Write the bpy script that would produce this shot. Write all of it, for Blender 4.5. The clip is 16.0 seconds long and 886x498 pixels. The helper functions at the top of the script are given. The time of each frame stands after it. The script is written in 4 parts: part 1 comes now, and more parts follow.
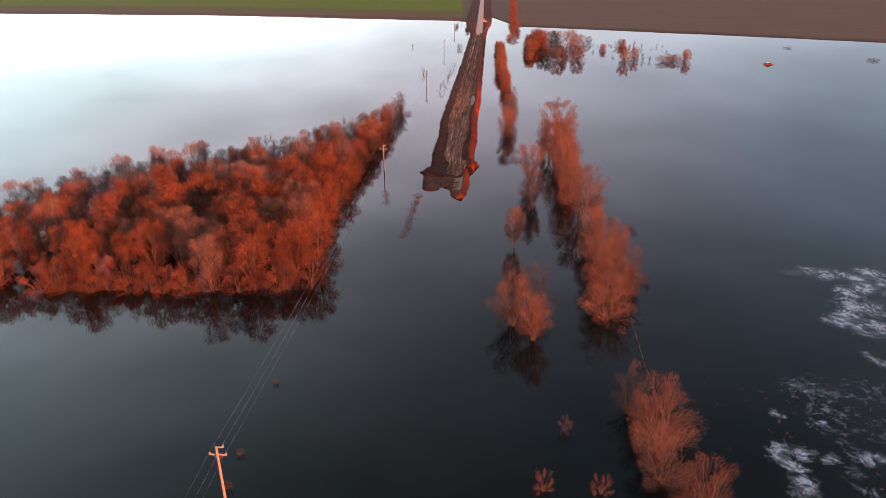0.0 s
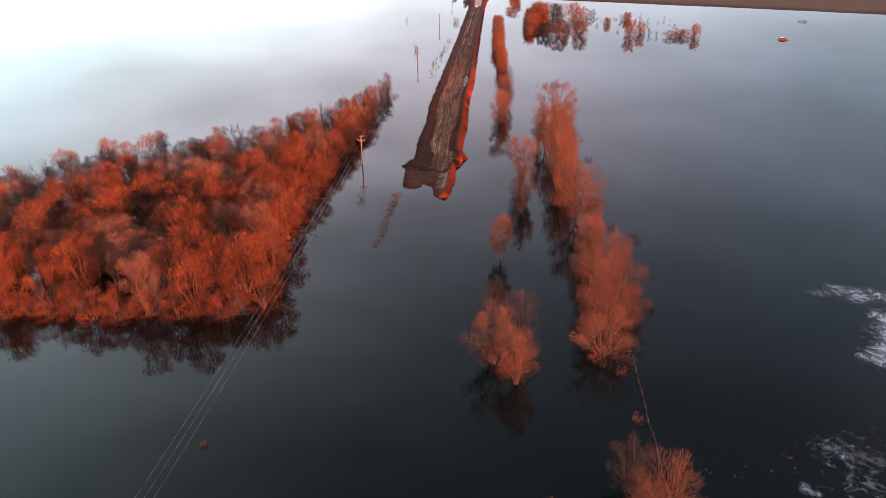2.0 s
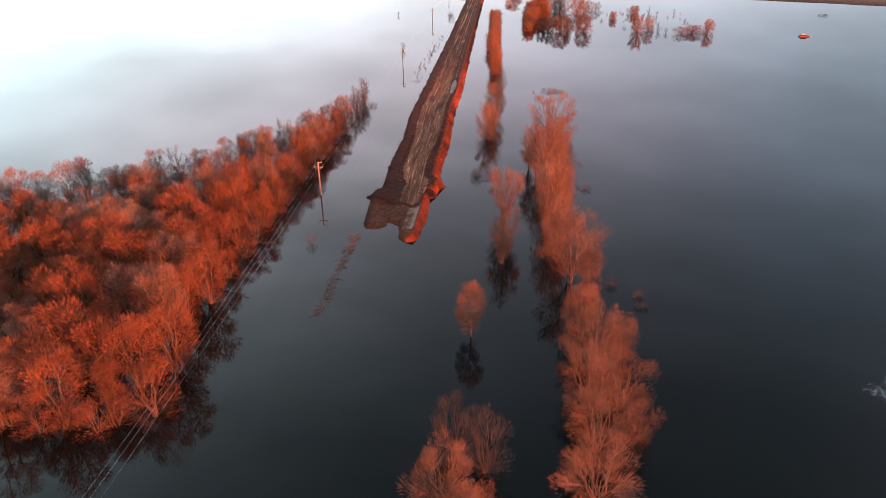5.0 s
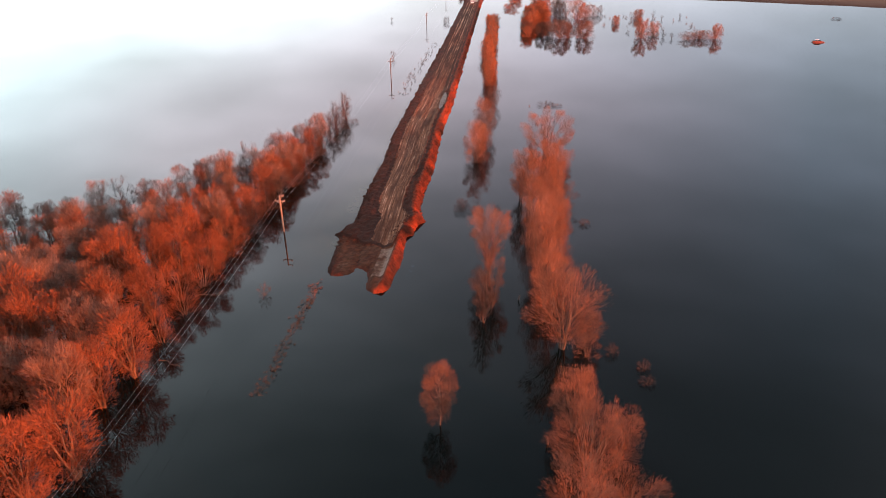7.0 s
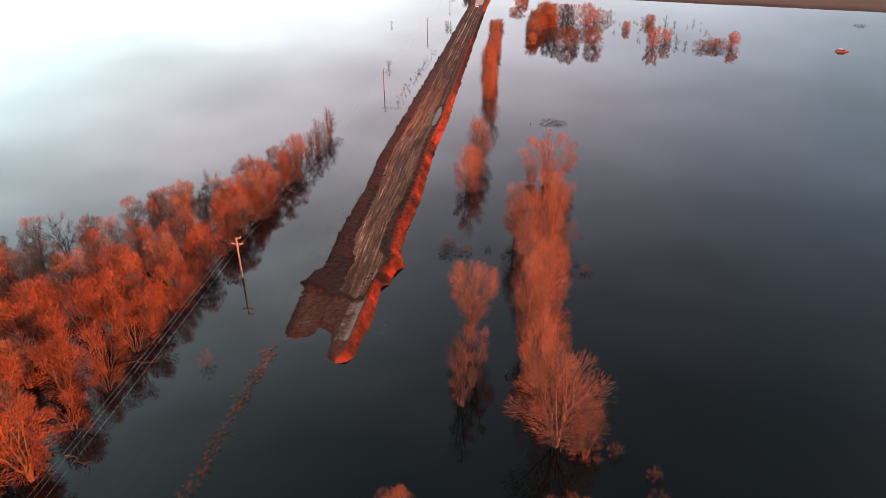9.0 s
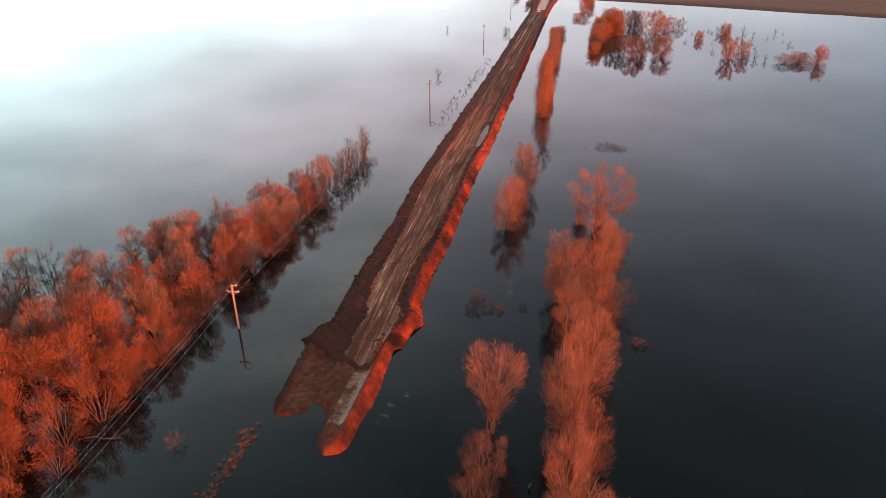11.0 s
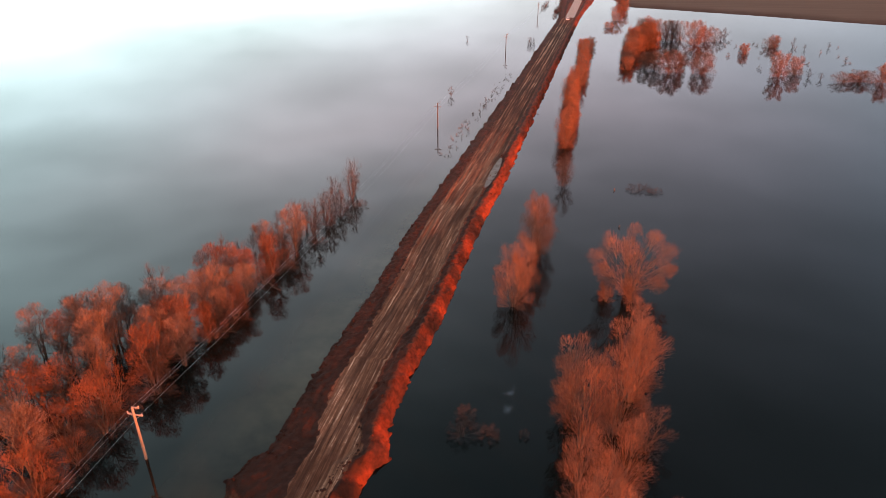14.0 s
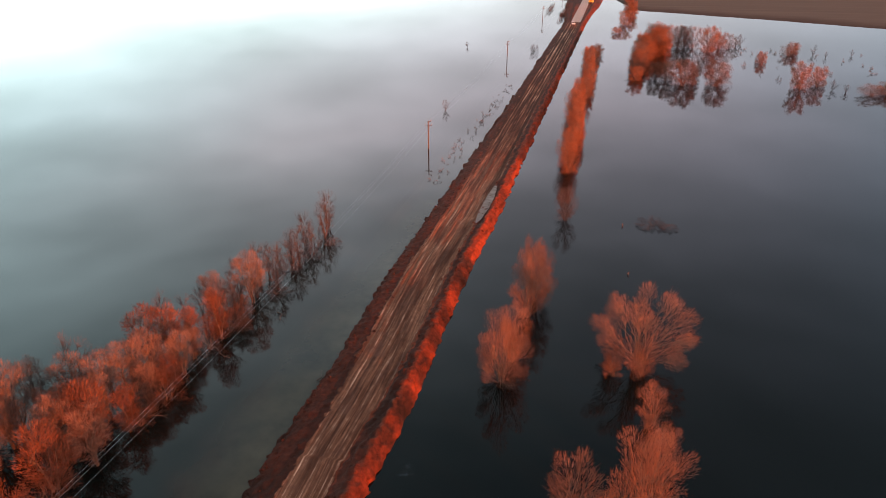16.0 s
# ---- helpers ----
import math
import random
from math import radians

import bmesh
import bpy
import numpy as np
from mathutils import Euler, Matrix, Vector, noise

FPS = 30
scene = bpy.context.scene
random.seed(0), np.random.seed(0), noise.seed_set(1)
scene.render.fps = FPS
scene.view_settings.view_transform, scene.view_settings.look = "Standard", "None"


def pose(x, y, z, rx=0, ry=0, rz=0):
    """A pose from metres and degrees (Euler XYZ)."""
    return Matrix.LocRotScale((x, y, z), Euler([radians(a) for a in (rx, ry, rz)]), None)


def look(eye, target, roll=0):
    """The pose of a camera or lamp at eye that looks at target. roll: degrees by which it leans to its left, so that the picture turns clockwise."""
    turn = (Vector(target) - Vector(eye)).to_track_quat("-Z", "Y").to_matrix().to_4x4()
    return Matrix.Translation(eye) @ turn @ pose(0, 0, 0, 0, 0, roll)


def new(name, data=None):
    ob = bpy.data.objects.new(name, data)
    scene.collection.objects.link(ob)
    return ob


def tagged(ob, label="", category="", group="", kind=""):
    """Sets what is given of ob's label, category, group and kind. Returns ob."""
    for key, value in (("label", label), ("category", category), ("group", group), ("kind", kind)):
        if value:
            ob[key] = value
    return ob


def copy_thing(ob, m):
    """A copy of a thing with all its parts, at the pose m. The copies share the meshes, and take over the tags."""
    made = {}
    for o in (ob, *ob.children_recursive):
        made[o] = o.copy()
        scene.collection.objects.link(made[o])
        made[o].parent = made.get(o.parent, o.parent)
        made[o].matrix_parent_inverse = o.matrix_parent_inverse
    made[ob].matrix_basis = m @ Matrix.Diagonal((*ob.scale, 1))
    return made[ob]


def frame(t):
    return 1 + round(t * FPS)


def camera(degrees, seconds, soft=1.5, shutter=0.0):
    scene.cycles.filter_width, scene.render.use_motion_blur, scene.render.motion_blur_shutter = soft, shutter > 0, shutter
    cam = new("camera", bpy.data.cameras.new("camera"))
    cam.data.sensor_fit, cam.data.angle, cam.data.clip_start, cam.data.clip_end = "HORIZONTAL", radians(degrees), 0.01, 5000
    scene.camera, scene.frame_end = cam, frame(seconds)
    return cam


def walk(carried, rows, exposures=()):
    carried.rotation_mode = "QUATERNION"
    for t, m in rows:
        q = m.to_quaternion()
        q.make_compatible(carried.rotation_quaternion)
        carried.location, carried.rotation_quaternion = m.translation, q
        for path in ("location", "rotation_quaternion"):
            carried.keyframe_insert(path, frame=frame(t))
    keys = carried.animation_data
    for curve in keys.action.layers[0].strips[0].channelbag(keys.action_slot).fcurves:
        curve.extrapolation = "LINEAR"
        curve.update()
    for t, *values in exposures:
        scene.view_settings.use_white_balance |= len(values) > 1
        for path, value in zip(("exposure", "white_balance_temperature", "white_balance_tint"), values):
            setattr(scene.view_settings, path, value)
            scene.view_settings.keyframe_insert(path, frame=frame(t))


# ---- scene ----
cam = camera(68.5, 16.0, soft=0.9, shutter=0.15)
METRES, EYE, TILT, LEAN, TURN = 150.0, 54.3, -24.0, 0.0, 0.0
ROWS = [
    (0.0, 0.0, 0.0, 0.0, 0.0, -0.0, -0.0),
    (0.5, 0.008, 0.0271, 0.0116, 0.07, -0.27, 0.0),
    (1.0, 0.016, 0.0543, 0.0232, 0.16, -0.72, 0.01),
    (1.5, 0.0239, 0.0819, 0.035, 0.21, -1.42, 0.0),
    (2.0, 0.0322, 0.1094, 0.0466, 0.29, -2.3, 0.01),
    (2.5, 0.0403, 0.137, 0.0583, 0.34, -3.16, -0.01),
    (3.0, 0.0487, 0.1646, 0.0706, 0.45, -3.22, -0.02),
    (3.5, 0.0571, 0.1921, 0.0829, 0.56, -3.19, 0.02),
    (4.0, 0.0645, 0.2197, 0.0954, 0.63, -3.21, -0.05),
    (6.5, 0.1031, 0.3619, 0.1563, 1.09, -3.11, 0.07),
    (7.0, 0.1102, 0.3892, 0.1689, 1.15, -3.13, 0.05),
    (7.5, 0.1175, 0.4166, 0.1815, 1.23, -3.13, 0.02),
    (8.0, 0.1243, 0.4443, 0.1944, 1.28, -3.15, -0.05),
    (8.5, 0.1312, 0.4718, 0.2072, 1.35, -3.16, -0.11),
    (11.0, 0.1597, 0.6115, 0.271, 6.91, -3.32, -2.83),
    (11.5, 0.1634, 0.6399, 0.2833, 7.75, -3.31, -3.16),
    (12.0, 0.1659, 0.6681, 0.2959, 8.28, -3.34, -3.44),
    (12.5, 0.1679, 0.6962, 0.3082, 8.64, -3.33, -3.62),
    (13.0, 0.17, 0.7244, 0.3203, 8.94, -3.33, -3.7),
    (13.5, 0.1719, 0.7529, 0.3329, 9.16, -3.33, -3.78),
    (14.0, 0.1731, 0.7818, 0.3453, 9.33, -3.34, -3.87),
    (14.5, 0.1748, 0.8103, 0.358, 9.48, -3.36, -3.93),
    (15.0, 0.1763, 0.839, 0.3707, 9.65, -3.37, -3.97),
    (15.5, 0.1772, 0.8676, 0.3837, 9.78, -3.38, -4.02),
    (16.0, 0.1782, 0.8963, 0.3965, 9.9, -3.4, -4.09),
]
PATH = [(t, pose(0, 0, EYE, TILT, LEAN, TURN) @ pose(METRES * x, METRES * y, METRES * z, 90 + pitch, roll, yaw)) for t, x, y, z, yaw, pitch, roll in ROWS]
walk(cam, PATH, exposures=[(0, 1.81, 6350, 10), (4, 2.12, 6420, 10), (9, 2.08, 6580, 9), (16, 1.79, 6550, 7)])

# ---- world and sun ----
SUN_AZ, SUN_EL = 126.0, 6.2   # degrees clockwise from +y, and above the horizon


def clamp01(v):
    return max(0.0, min(1.0, v))


def smooth(a, b, v):
    k = clamp01((v - a) / (b - a))
    return k * k * (3 - 2 * k)


def node(tree, kind, x=0, y=0, **values):
    n = tree.nodes.new(kind)
    n.location = (x, y)
    for key, value in values.items():
        n.inputs[key].default_value = value
    return n


def maths(tree, op, a, b=None, c=None, clamp=False):
    n = tree.nodes.new("ShaderNodeMath")
    n.operation, n.use_clamp = op, clamp
    for i, v in enumerate((a, b, c)):
        if v is None:
            continue
        if isinstance(v, (int, float)):
            n.inputs[i].default_value = v
        else:
            tree.links.new(v, n.inputs[i])
    return n.outputs[0]


def blend(tree, fac, a, b, mode="MIX"):
    n = tree.nodes.new("ShaderNodeMix")
    n.data_type, n.blend_type = "RGBA", mode
    for sock, v in ((n.inputs[0], fac), (n.inputs[6], a), (n.inputs[7], b)):
        if isinstance(v, (int, float)):
            sock.default_value = v
        elif isinstance(v, tuple):
            sock.default_value = (*v, 1.0)
        else:
            tree.links.new(v, sock)
    return n.outputs[2]


def ramp(tree, fac, *stops):
    n = tree.nodes.new("ShaderNodeValToRGB")
    els = n.color_ramp.elements
    while len(els) < len(stops):
        els.new(0.5)
    for e, (p, c) in zip(els, stops):
        e.position = p
        e.color = (*c, 1.0) if isinstance(c, tuple) else (c, c, c, 1.0)
    tree.links.new(fac, n.inputs[0])
    return n.outputs[0]


def noise_tex(tree, vec, scale, detail=4.0, rough=0.55, stretch=None):
    if stretch:
        m = tree.nodes.new("ShaderNodeMapping")
        m.inputs["Scale"].default_value = stretch
        tree.links.new(vec, m.inputs[0])
        vec = m.outputs[0]
    n = node(tree, "ShaderNodeTexNoise", Scale=scale, Detail=detail, Roughness=rough)
    tree.links.new(vec, n.inputs["Vector"])
    return n.outputs[0]


world = bpy.data.worlds.new("evening_sky")
scene.world = world
world.use_nodes = True
wt = world.node_tree
wt.nodes.clear()
sky = wt.nodes.new("ShaderNodeTexSky")
sky.sky_type, sky.sun_disc = "NISHITA", False
sky.sun_elevation, sky.sun_rotation = radians(SUN_EL), radians(SUN_AZ)
sky.air_density, sky.dust_density = 1.3, 2.0
coord = wt.nodes.new("ShaderNodeTexCoord")
split = wt.nodes.new("ShaderNodeSeparateXYZ")
wt.links.new(coord.outputs["Generated"], split.inputs[0])
sx, sy, sz = split.outputs
# thin evening cloud: brightest low down over the flooded plain ahead and to the left
dot = wt.nodes.new("ShaderNodeVectorMath")
dot.operation = "DOT_PRODUCT"
dot.inputs[1].default_value = Vector((-0.80, 0.50, 0.42)).normalized()
wt.links.new(coord.outputs["Generated"], dot.inputs[0])
glow = maths(wt, "POWER", maths(wt, "MAXIMUM", dot.outputs["Value"], 0.0), 3.9)
glow = maths(wt, "MULTIPLY", glow, maths(wt, "MULTIPLY_ADD", maths(wt, "POWER", maths(wt, "MAXIMUM", sz, 0.0), 3.0), -2.0, 1.0, clamp=True))
low = maths(wt, "POWER", maths(wt, "SUBTRACT", 1.0, sz, clamp=True), 12.0)
side = maths(wt, "MULTIPLY_ADD", sx, -3.0, 1.75)
side = maths(wt, "MAXIMUM", side, 0.14)
streak = noise_tex(wt, coord.outputs["Generated"], 2.6, 5.0, 0.55, (1.0, 1.0, 3.5))
streak = maths(wt, "MULTIPLY_ADD", streak, 1.30, 0.35)
g1 = maths(wt, "MULTIPLY", maths(wt, "MULTIPLY", glow, 0.46), streak)
g2 = maths(wt, "MULTIPLY", maths(wt, "MULTIPLY", maths(wt, "MULTIPLY", low, side), 0.25), streak)
c1 = blend(wt, 1.0, (0.65, 1.00, 1.00), g1, "MULTIPLY")
c2 = blend(wt, 1.0, (1.18, 1.02, 0.87), g2, "MULTIPLY")
lift = maths(wt, "POWER", maths(wt, "SUBTRACT", 1.0, sz, clamp=True), 1.40)
c3 = blend(wt, 1.0, (0.179, 0.214, 0.288), maths(wt, "MULTIPLY", streak, lift), "MULTIPLY")
mid = maths(wt, "MULTIPLY", maths(wt, "POWER", maths(wt, "SUBTRACT", 1.0, sz, clamp=True), 2.5), maths(wt, "MULTIPLY_ADD", sx, -1.1, 0.52, clamp=True))
mid = maths(wt, "MULTIPLY", mid, maths(wt, "MULTIPLY_ADD", sz, 6.0, maths(wt, "MULTIPLY_ADD", maths(wt, "MINIMUM", sx, 0.0), 0.75, -0.5), clamp=True))
mid = maths(wt, "MULTIPLY", mid, maths(wt, "MULTIPLY_ADD", sx, 2.2, 1.9, clamp=True))
c4 = blend(wt, 1.0, (0.74, 0.41, 0.44), maths(wt, "MULTIPLY", mid, streak), "MULTIPLY")
cloud = blend(wt, 1.0, blend(wt, 1.0, blend(wt, 1.0, c1, c2, "ADD"), c4, "ADD"), c3, "ADD")
# slanting bands of thinner and thicker cloud
drift = noise_tex(wt, coord.outputs["Generated"], 4.0, 6.0, 0.55, (0.6, 1.0, 3.0))
slant = maths(wt, "ADD", maths(wt, "MULTIPLY_ADD", sx, 0.16, sz), maths(wt, "MULTIPLY_ADD", drift, 0.15, -0.075))
band = ramp(wt, slant, (0.04, 0.63), (0.10, 0.585), (0.13, 0.51), (0.17, 0.47), (0.22, 0.52), (0.28, 0.62), (0.325, 0.67), (0.355, 0.61), (0.39, 0.56), (0.47, 0.58), (0.60, 0.585), (0.75, 0.57))
even = maths(wt, "MULTIPLY_ADD", sx, -2.2, 0.72, clamp=True)
band = maths(wt, "MULTIPLY_ADD", maths(wt, "MULTIPLY_ADD", band, 2.0, -1.0), even, 1.0)
cloud = blend(wt, 1.0, cloud, band, "MULTIPLY")
# the lit sky round the low sun behind, and the paler zenith
back = wt.nodes.new("ShaderNodeVectorMath")
back.operation = "DOT_PRODUCT"
back.inputs[1].default_value = Vector((math.sin(radians(SUN_AZ)), math.cos(radians(SUN_AZ)), 0.12)).normalized()
wt.links.new(coord.outputs["Generated"], back.inputs[0])
dusk = maths(wt, "POWER", maths(wt, "MAXIMUM", back.outputs["Value"], 0.0), 1.6)
cloud = blend(wt, 1.0, cloud, blend(wt, 1.0, (0.38, 0.23, 0.175), dusk, "MULTIPLY"), "ADD")
zenith = maths(wt, "MULTIPLY_ADD", sz, 5.0, -3.65, clamp=True)
cloud = blend(wt, 1.0, cloud, blend(wt, 1.0, (0.09, 0.10, 0.13), zenith, "MULTIPLY"), "ADD")
bg_sky, bg_cloud = node(wt, "ShaderNodeBackground", Strength=0.02), node(wt, "ShaderNodeBackground", Strength=1.0)
wt.links.new(sky.outputs[0], bg_sky.inputs[0])
wt.links.new(cloud, bg_cloud.inputs[0])
both = wt.nodes.new("ShaderNodeAddShader")
wt.links.new(bg_sky.outputs[0], both.inputs[0])
wt.links.new(bg_cloud.outputs[0], both.inputs[1])
out = wt.nodes.new("ShaderNodeOutputWorld")
wt.links.new(both.outputs[0], out.inputs[0])

sun_data = bpy.data.lights.new("sun", "SUN")
sun_data.energy, sun_data.angle, sun_data.color = 5.0, radians(2.5), (1.0, 0.17, 0.035)
sun = new("sun", sun_data)
az, el = radians(SUN_AZ), radians(SUN_EL)
sun.matrix_world = look((0, 0, 100), (-300 * math.sin(az) * math.cos(el), -300 * math.cos(az) * math.cos(el), 100 - 300 * math.sin(el)))

# ---- materials ----


def material(name):
    m = bpy.data.materials.new(name)
    m.use_nodes = True
    t = m.node_tree
    return m, t, t.nodes["Principled BSDF"], t.nodes.new("ShaderNodeTexCoord").outputs["Object"]


def bump(t, bsdf, height, strength, distance):
    b = node(t, "ShaderNodeBump", Strength=strength, Distance=distance)
    t.links.new(height, b.inputs["Height"])
    t.links.new(b.outputs[0], bsdf.inputs["Normal"])


def twig_material(name, dark, pale):
    m, t, b, co = material(name)
    info = t.nodes.new("ShaderNodeObjectInfo")
    geo = t.nodes.new("ShaderNodeNewGeometry")
    clump = noise_tex(t, co, 0.35, 2.0, 0.5)
    tone = t.nodes.new("ShaderNodeAttribute")
    tone.attribute_name = "tone"
    own = maths(t, "ADD", maths(t, "MULTIPLY", info.outputs["Random"], 0.55), tone.outputs["Fac"])
    f = maths(t, "ADD", own, maths(t, "MULTIPLY", geo.outputs["Random Per Island"], 0.22))
    f = maths(t, "ADD", f, maths(t, "MULTIPLY_ADD", clump, 0.8, -0.34), clamp=True)
    t.links.new(blend(t, f, dark, pale), b.inputs["Base Color"])
    b.inputs["Roughness"].default_value = 0.75
    b.inputs["Specular IOR Level"].default_value = 0.1
    return m


def bark_material(name, low_c, high_c):
    m, t, b, co = material(name)
    n = noise_tex(t, co, 6.0, 4.0, 0.6, (1, 1, 0.25))
    t.links.new(ramp(t, n, (0.3, low_c), (0.7, high_c)), b.inputs["Base Color"])
    b.inputs["Roughness"].default_value = 0.9
    bump(t, b, n, 0.4, 0.04)
    return m


TWIG_WOOD = twig_material("wood_twigs", (0.060, 0.030, 0.021), (0.154, 0.066, 0.039))
TWIG = twig_material("twigs", (0.074, 0.044, 0.032), (0.185, 0.106, 0.076))
# grey brush twigs; on the wood's tail this grey is painted shade
TWIG_GREY = twig_material("grey_twigs", (0.030, 0.028, 0.029), (0.068, 0.057, 0.055))
# dull twigs; they also carry the painted shade of back and far-row trees
TWIG_DULL = twig_material("dull_wood_twigs", (0.080, 0.060, 0.052), (0.160, 0.112, 0.094))
TWIG_BRIGHT = twig_material("bright_twigs", (0.110, 0.052, 0.031), (0.235, 0.108, 0.062))
BARK = bark_material("bark", (0.045, 0.034, 0.027), (0.125, 0.092, 0.070))
DARK_BARK = bark_material("dark_bark", (0.020, 0.017, 0.015), (0.055, 0.045, 0.039))


def water_material():
    m, t, b, co = material("flood_water")
    big = noise_tex(t, co, 0.02, 3.0)
    sp = t.nodes.new("ShaderNodeSeparateXYZ")
    t.links.new(co, sp.inputs[0])
    off = maths(t, "SUBTRACT", maths(t, "MULTIPLY_ADD", sp.outputs[1], 0.066, -14.6), sp.outputs[0])   # metres west of the road
    drift = noise_tex(t, co, 0.11, 4.0, 0.6)
    near = maths(t, "MULTIPLY_ADD", off, -0.11, 1.25, clamp=True)
    near = maths(t, "MULTIPLY", near, maths(t, "GREATER_THAN", off, -6.0))
    along = maths(t, "MULTIPLY", maths(t, "MULTIPLY_ADD", sp.outputs[1], 0.05, -7.8, clamp=True), maths(t, "MULTIPLY_ADD", sp.outputs[1], -0.012, 4.6, clamp=True))
    silt = maths(t, "MULTIPLY", maths(t, "MULTIPLY", near, along), ramp(t, drift, (0.3, 0.25), (0.65, 1.0)))
    plain_off = maths(t, "MULTIPLY", maths(t, "MULTIPLY_ADD", off, -0.012, 1.0, clamp=True), maths(t, "MULTIPLY_ADD", off, 0.2, 0.6, clamp=True))
    plain_off = maths(t, "MULTIPLY", plain_off, maths(t, "MULTIPLY", maths(t, "MULTIPLY_ADD", sp.outputs[1], 0.02, -3.7, clamp=True), maths(t, "MULTIPLY_ADD", sp.outputs[1], -0.008, 4.2, clamp=True)))
    silt = maths(t, "MAXIMUM", silt, maths(t, "MULTIPLY", plain_off, ramp(t, drift, (0.25, 0.05), (0.7, 0.22))))
    clear = blend(t, big, (0.0010, 0.0030, 0.0029), (0.0026, 0.0063, 0.0058))
    t.links.new(blend(t, silt, clear, (0.060, 0.054, 0.034)), b.inputs["Base Color"])
    b.inputs["IOR"].default_value = 1.333
    b.inputs["Roughness"].default_value = 0.025
    rip = noise_tex(t, co, 1.1, 3.0, 0.5)
    bump(t, b, rip, 0.05, 0.05)
    return m


WATER = water_material()


def soil_material():
    m, t, b, co = material("embankment_soil")
    at = t.nodes.new("ShaderNodeAttribute")
    at.attribute_name = "track"
    clod = noise_tex(t, co, 1.3, 6.0, 0.65)
    patch = noise_tex(t, co, 0.22, 4.0, 0.6)
    soil = blend(t, patch, ramp(t, clod, (0.3, (0.050, 0.013, 0.008)), (0.7, (0.18, 0.042, 0.023))), ramp(t, clod, (0.3, (0.072, 0.017, 0.008)), (0.75, (0.275, 0.058, 0.024))))
    # dark soil mask: damp ground, plus shade of the banks put into the colour
    damp_shade_attr = t.nodes.new("ShaderNodeAttribute")
    damp_shade_attr.attribute_name = "damp_shade"
    damp_shade_fac = ramp(t, maths(t, "ADD", damp_shade_attr.outputs["Fac"], maths(t, "MULTIPLY_ADD", patch, 0.6, -0.3)), (0.35, 0.0), (0.85, 0.93))
    soil = blend(t, damp_shade_fac, soil, blend(t, clod, (0.011, 0.0055, 0.0040), (0.048, 0.023, 0.016)))
    bend = noise_tex(t, co, 0.06, 2.0, 0.5)
    warp = t.nodes.new("ShaderNodeCombineXYZ")
    sp = t.nodes.new("ShaderNodeSeparateXYZ")
    t.links.new(co, sp.inputs[0])
    # wheel tracks run along the road
    off = t.nodes.new("ShaderNodeAttribute")
    off.attribute_name = "across"
    t.links.new(maths(t, "MULTIPLY_ADD", bend, 0.5, off.outputs["Fac"]), warp.inputs[0])
    t.links.new(sp.outputs[1], warp.inputs[1])
    fine = noise_tex(t, warp.outputs[0], 1.0, 4.0, 0.60, (3.4, 0.035, 1.0))
    lanes = noise_tex(t, warp.outputs[0], 1.0, 2.0, 0.5, (1.5, 0.008, 1.0))
    short = noise_tex(t, warp.outputs[0], 1.0, 6.0, 0.66, (3.8, 0.17, 1.0))
    fine = maths(t, "ADD", maths(t, "MULTIPLY_ADD", fine, 0.36, maths(t, "MULTIPLY", short, 0.38)), maths(t, "MULTIPLY_ADD", lanes, 0.12, maths(t, "MULTIPLY", clod, 0.14)))
    # beyond the turning place the wheel tracks run straight side by side
    beyond = maths(t, "MULTIPLY_ADD", sp.outputs[1], 0.08, -23.4, clamp=True)
    rows = noise_tex(t, warp.outputs[0], 1.0, 1.0, 0.4, (1.7, 0.0035, 1.0))
    fine = maths(t, "ADD", fine, maths(t, "MULTIPLY", maths(t, "MULTIPLY_ADD", rows, 0.62, -0.32), beyond))
    wide = noise_tex(t, warp.outputs[0], 1.0, 5.0, 0.65, (0.55, 0.05, 1.0))
    wet_dark = noise_tex(t, co, 0.35, 5.0, 0.65)
    mud = ramp(t, fine, (0.38, (0.045, 0.017, 0.009)), (0.44, (0.115, 0.047, 0.026)), (0.50, (0.195, 0.085, 0.048)), (0.55, (0.29, 0.137, 0.082)), (0.60, (0.70, 0.44, 0.31)))
    mud = blend(t, ramp(t, wide, (0.40, 0.9), (0.58, 0.0)), mud, (0.060, 0.023, 0.013))
    mud = blend(t, ramp(t, wet_dark, (0.55, 0.0), (0.68, 0.6)), mud, (0.12, 0.054, 0.036))
    mud = blend(t, beyond, mud, blend(t, 1.0, mud, (0.72, 0.66, 0.62), "MULTIPLY"))
    far = maths(t, "MULTIPLY", maths(t, "SUBTRACT", sp.outputs[1], 538.0), 0.3, clamp=True)
    mud = blend(t, far, mud, ramp(t, fine, (0.3, (0.30, 0.26, 0.23)), (0.7, (0.44, 0.39, 0.35))))
    f = ramp(t, maths(t, "ADD", at.outputs["Fac"], maths(t, "MULTIPLY_ADD", clod, 0.3, -0.15)), (0.3, 0.0), (0.7, 1.0))
    # ground rolled smooth at the unfinished end, pale where silt has dried on it
    rolled = t.nodes.new("ShaderNodeAttribute")
    rolled.attribute_name = "rolled"
    silt = maths(t, "ADD", rolled.outputs["Fac"], maths(t, "MULTIPLY_ADD", wet_dark, 0.75, maths(t, "MULTIPLY_ADD", clod, 0.25, -0.50)))
    firm = blend(t, ramp(t, silt, (0.60, 0.0), (0.95, 1.0)), ramp(t, clod, (0.3, (0.034, 0.014, 0.008)), (0.7, (0.125, 0.055, 0.030))), ramp(t, clod, (0.3, (0.15, 0.098, 0.074)), (0.7, (0.36, 0.255, 0.20))))
    bare = blend(t, f, soil, mud)
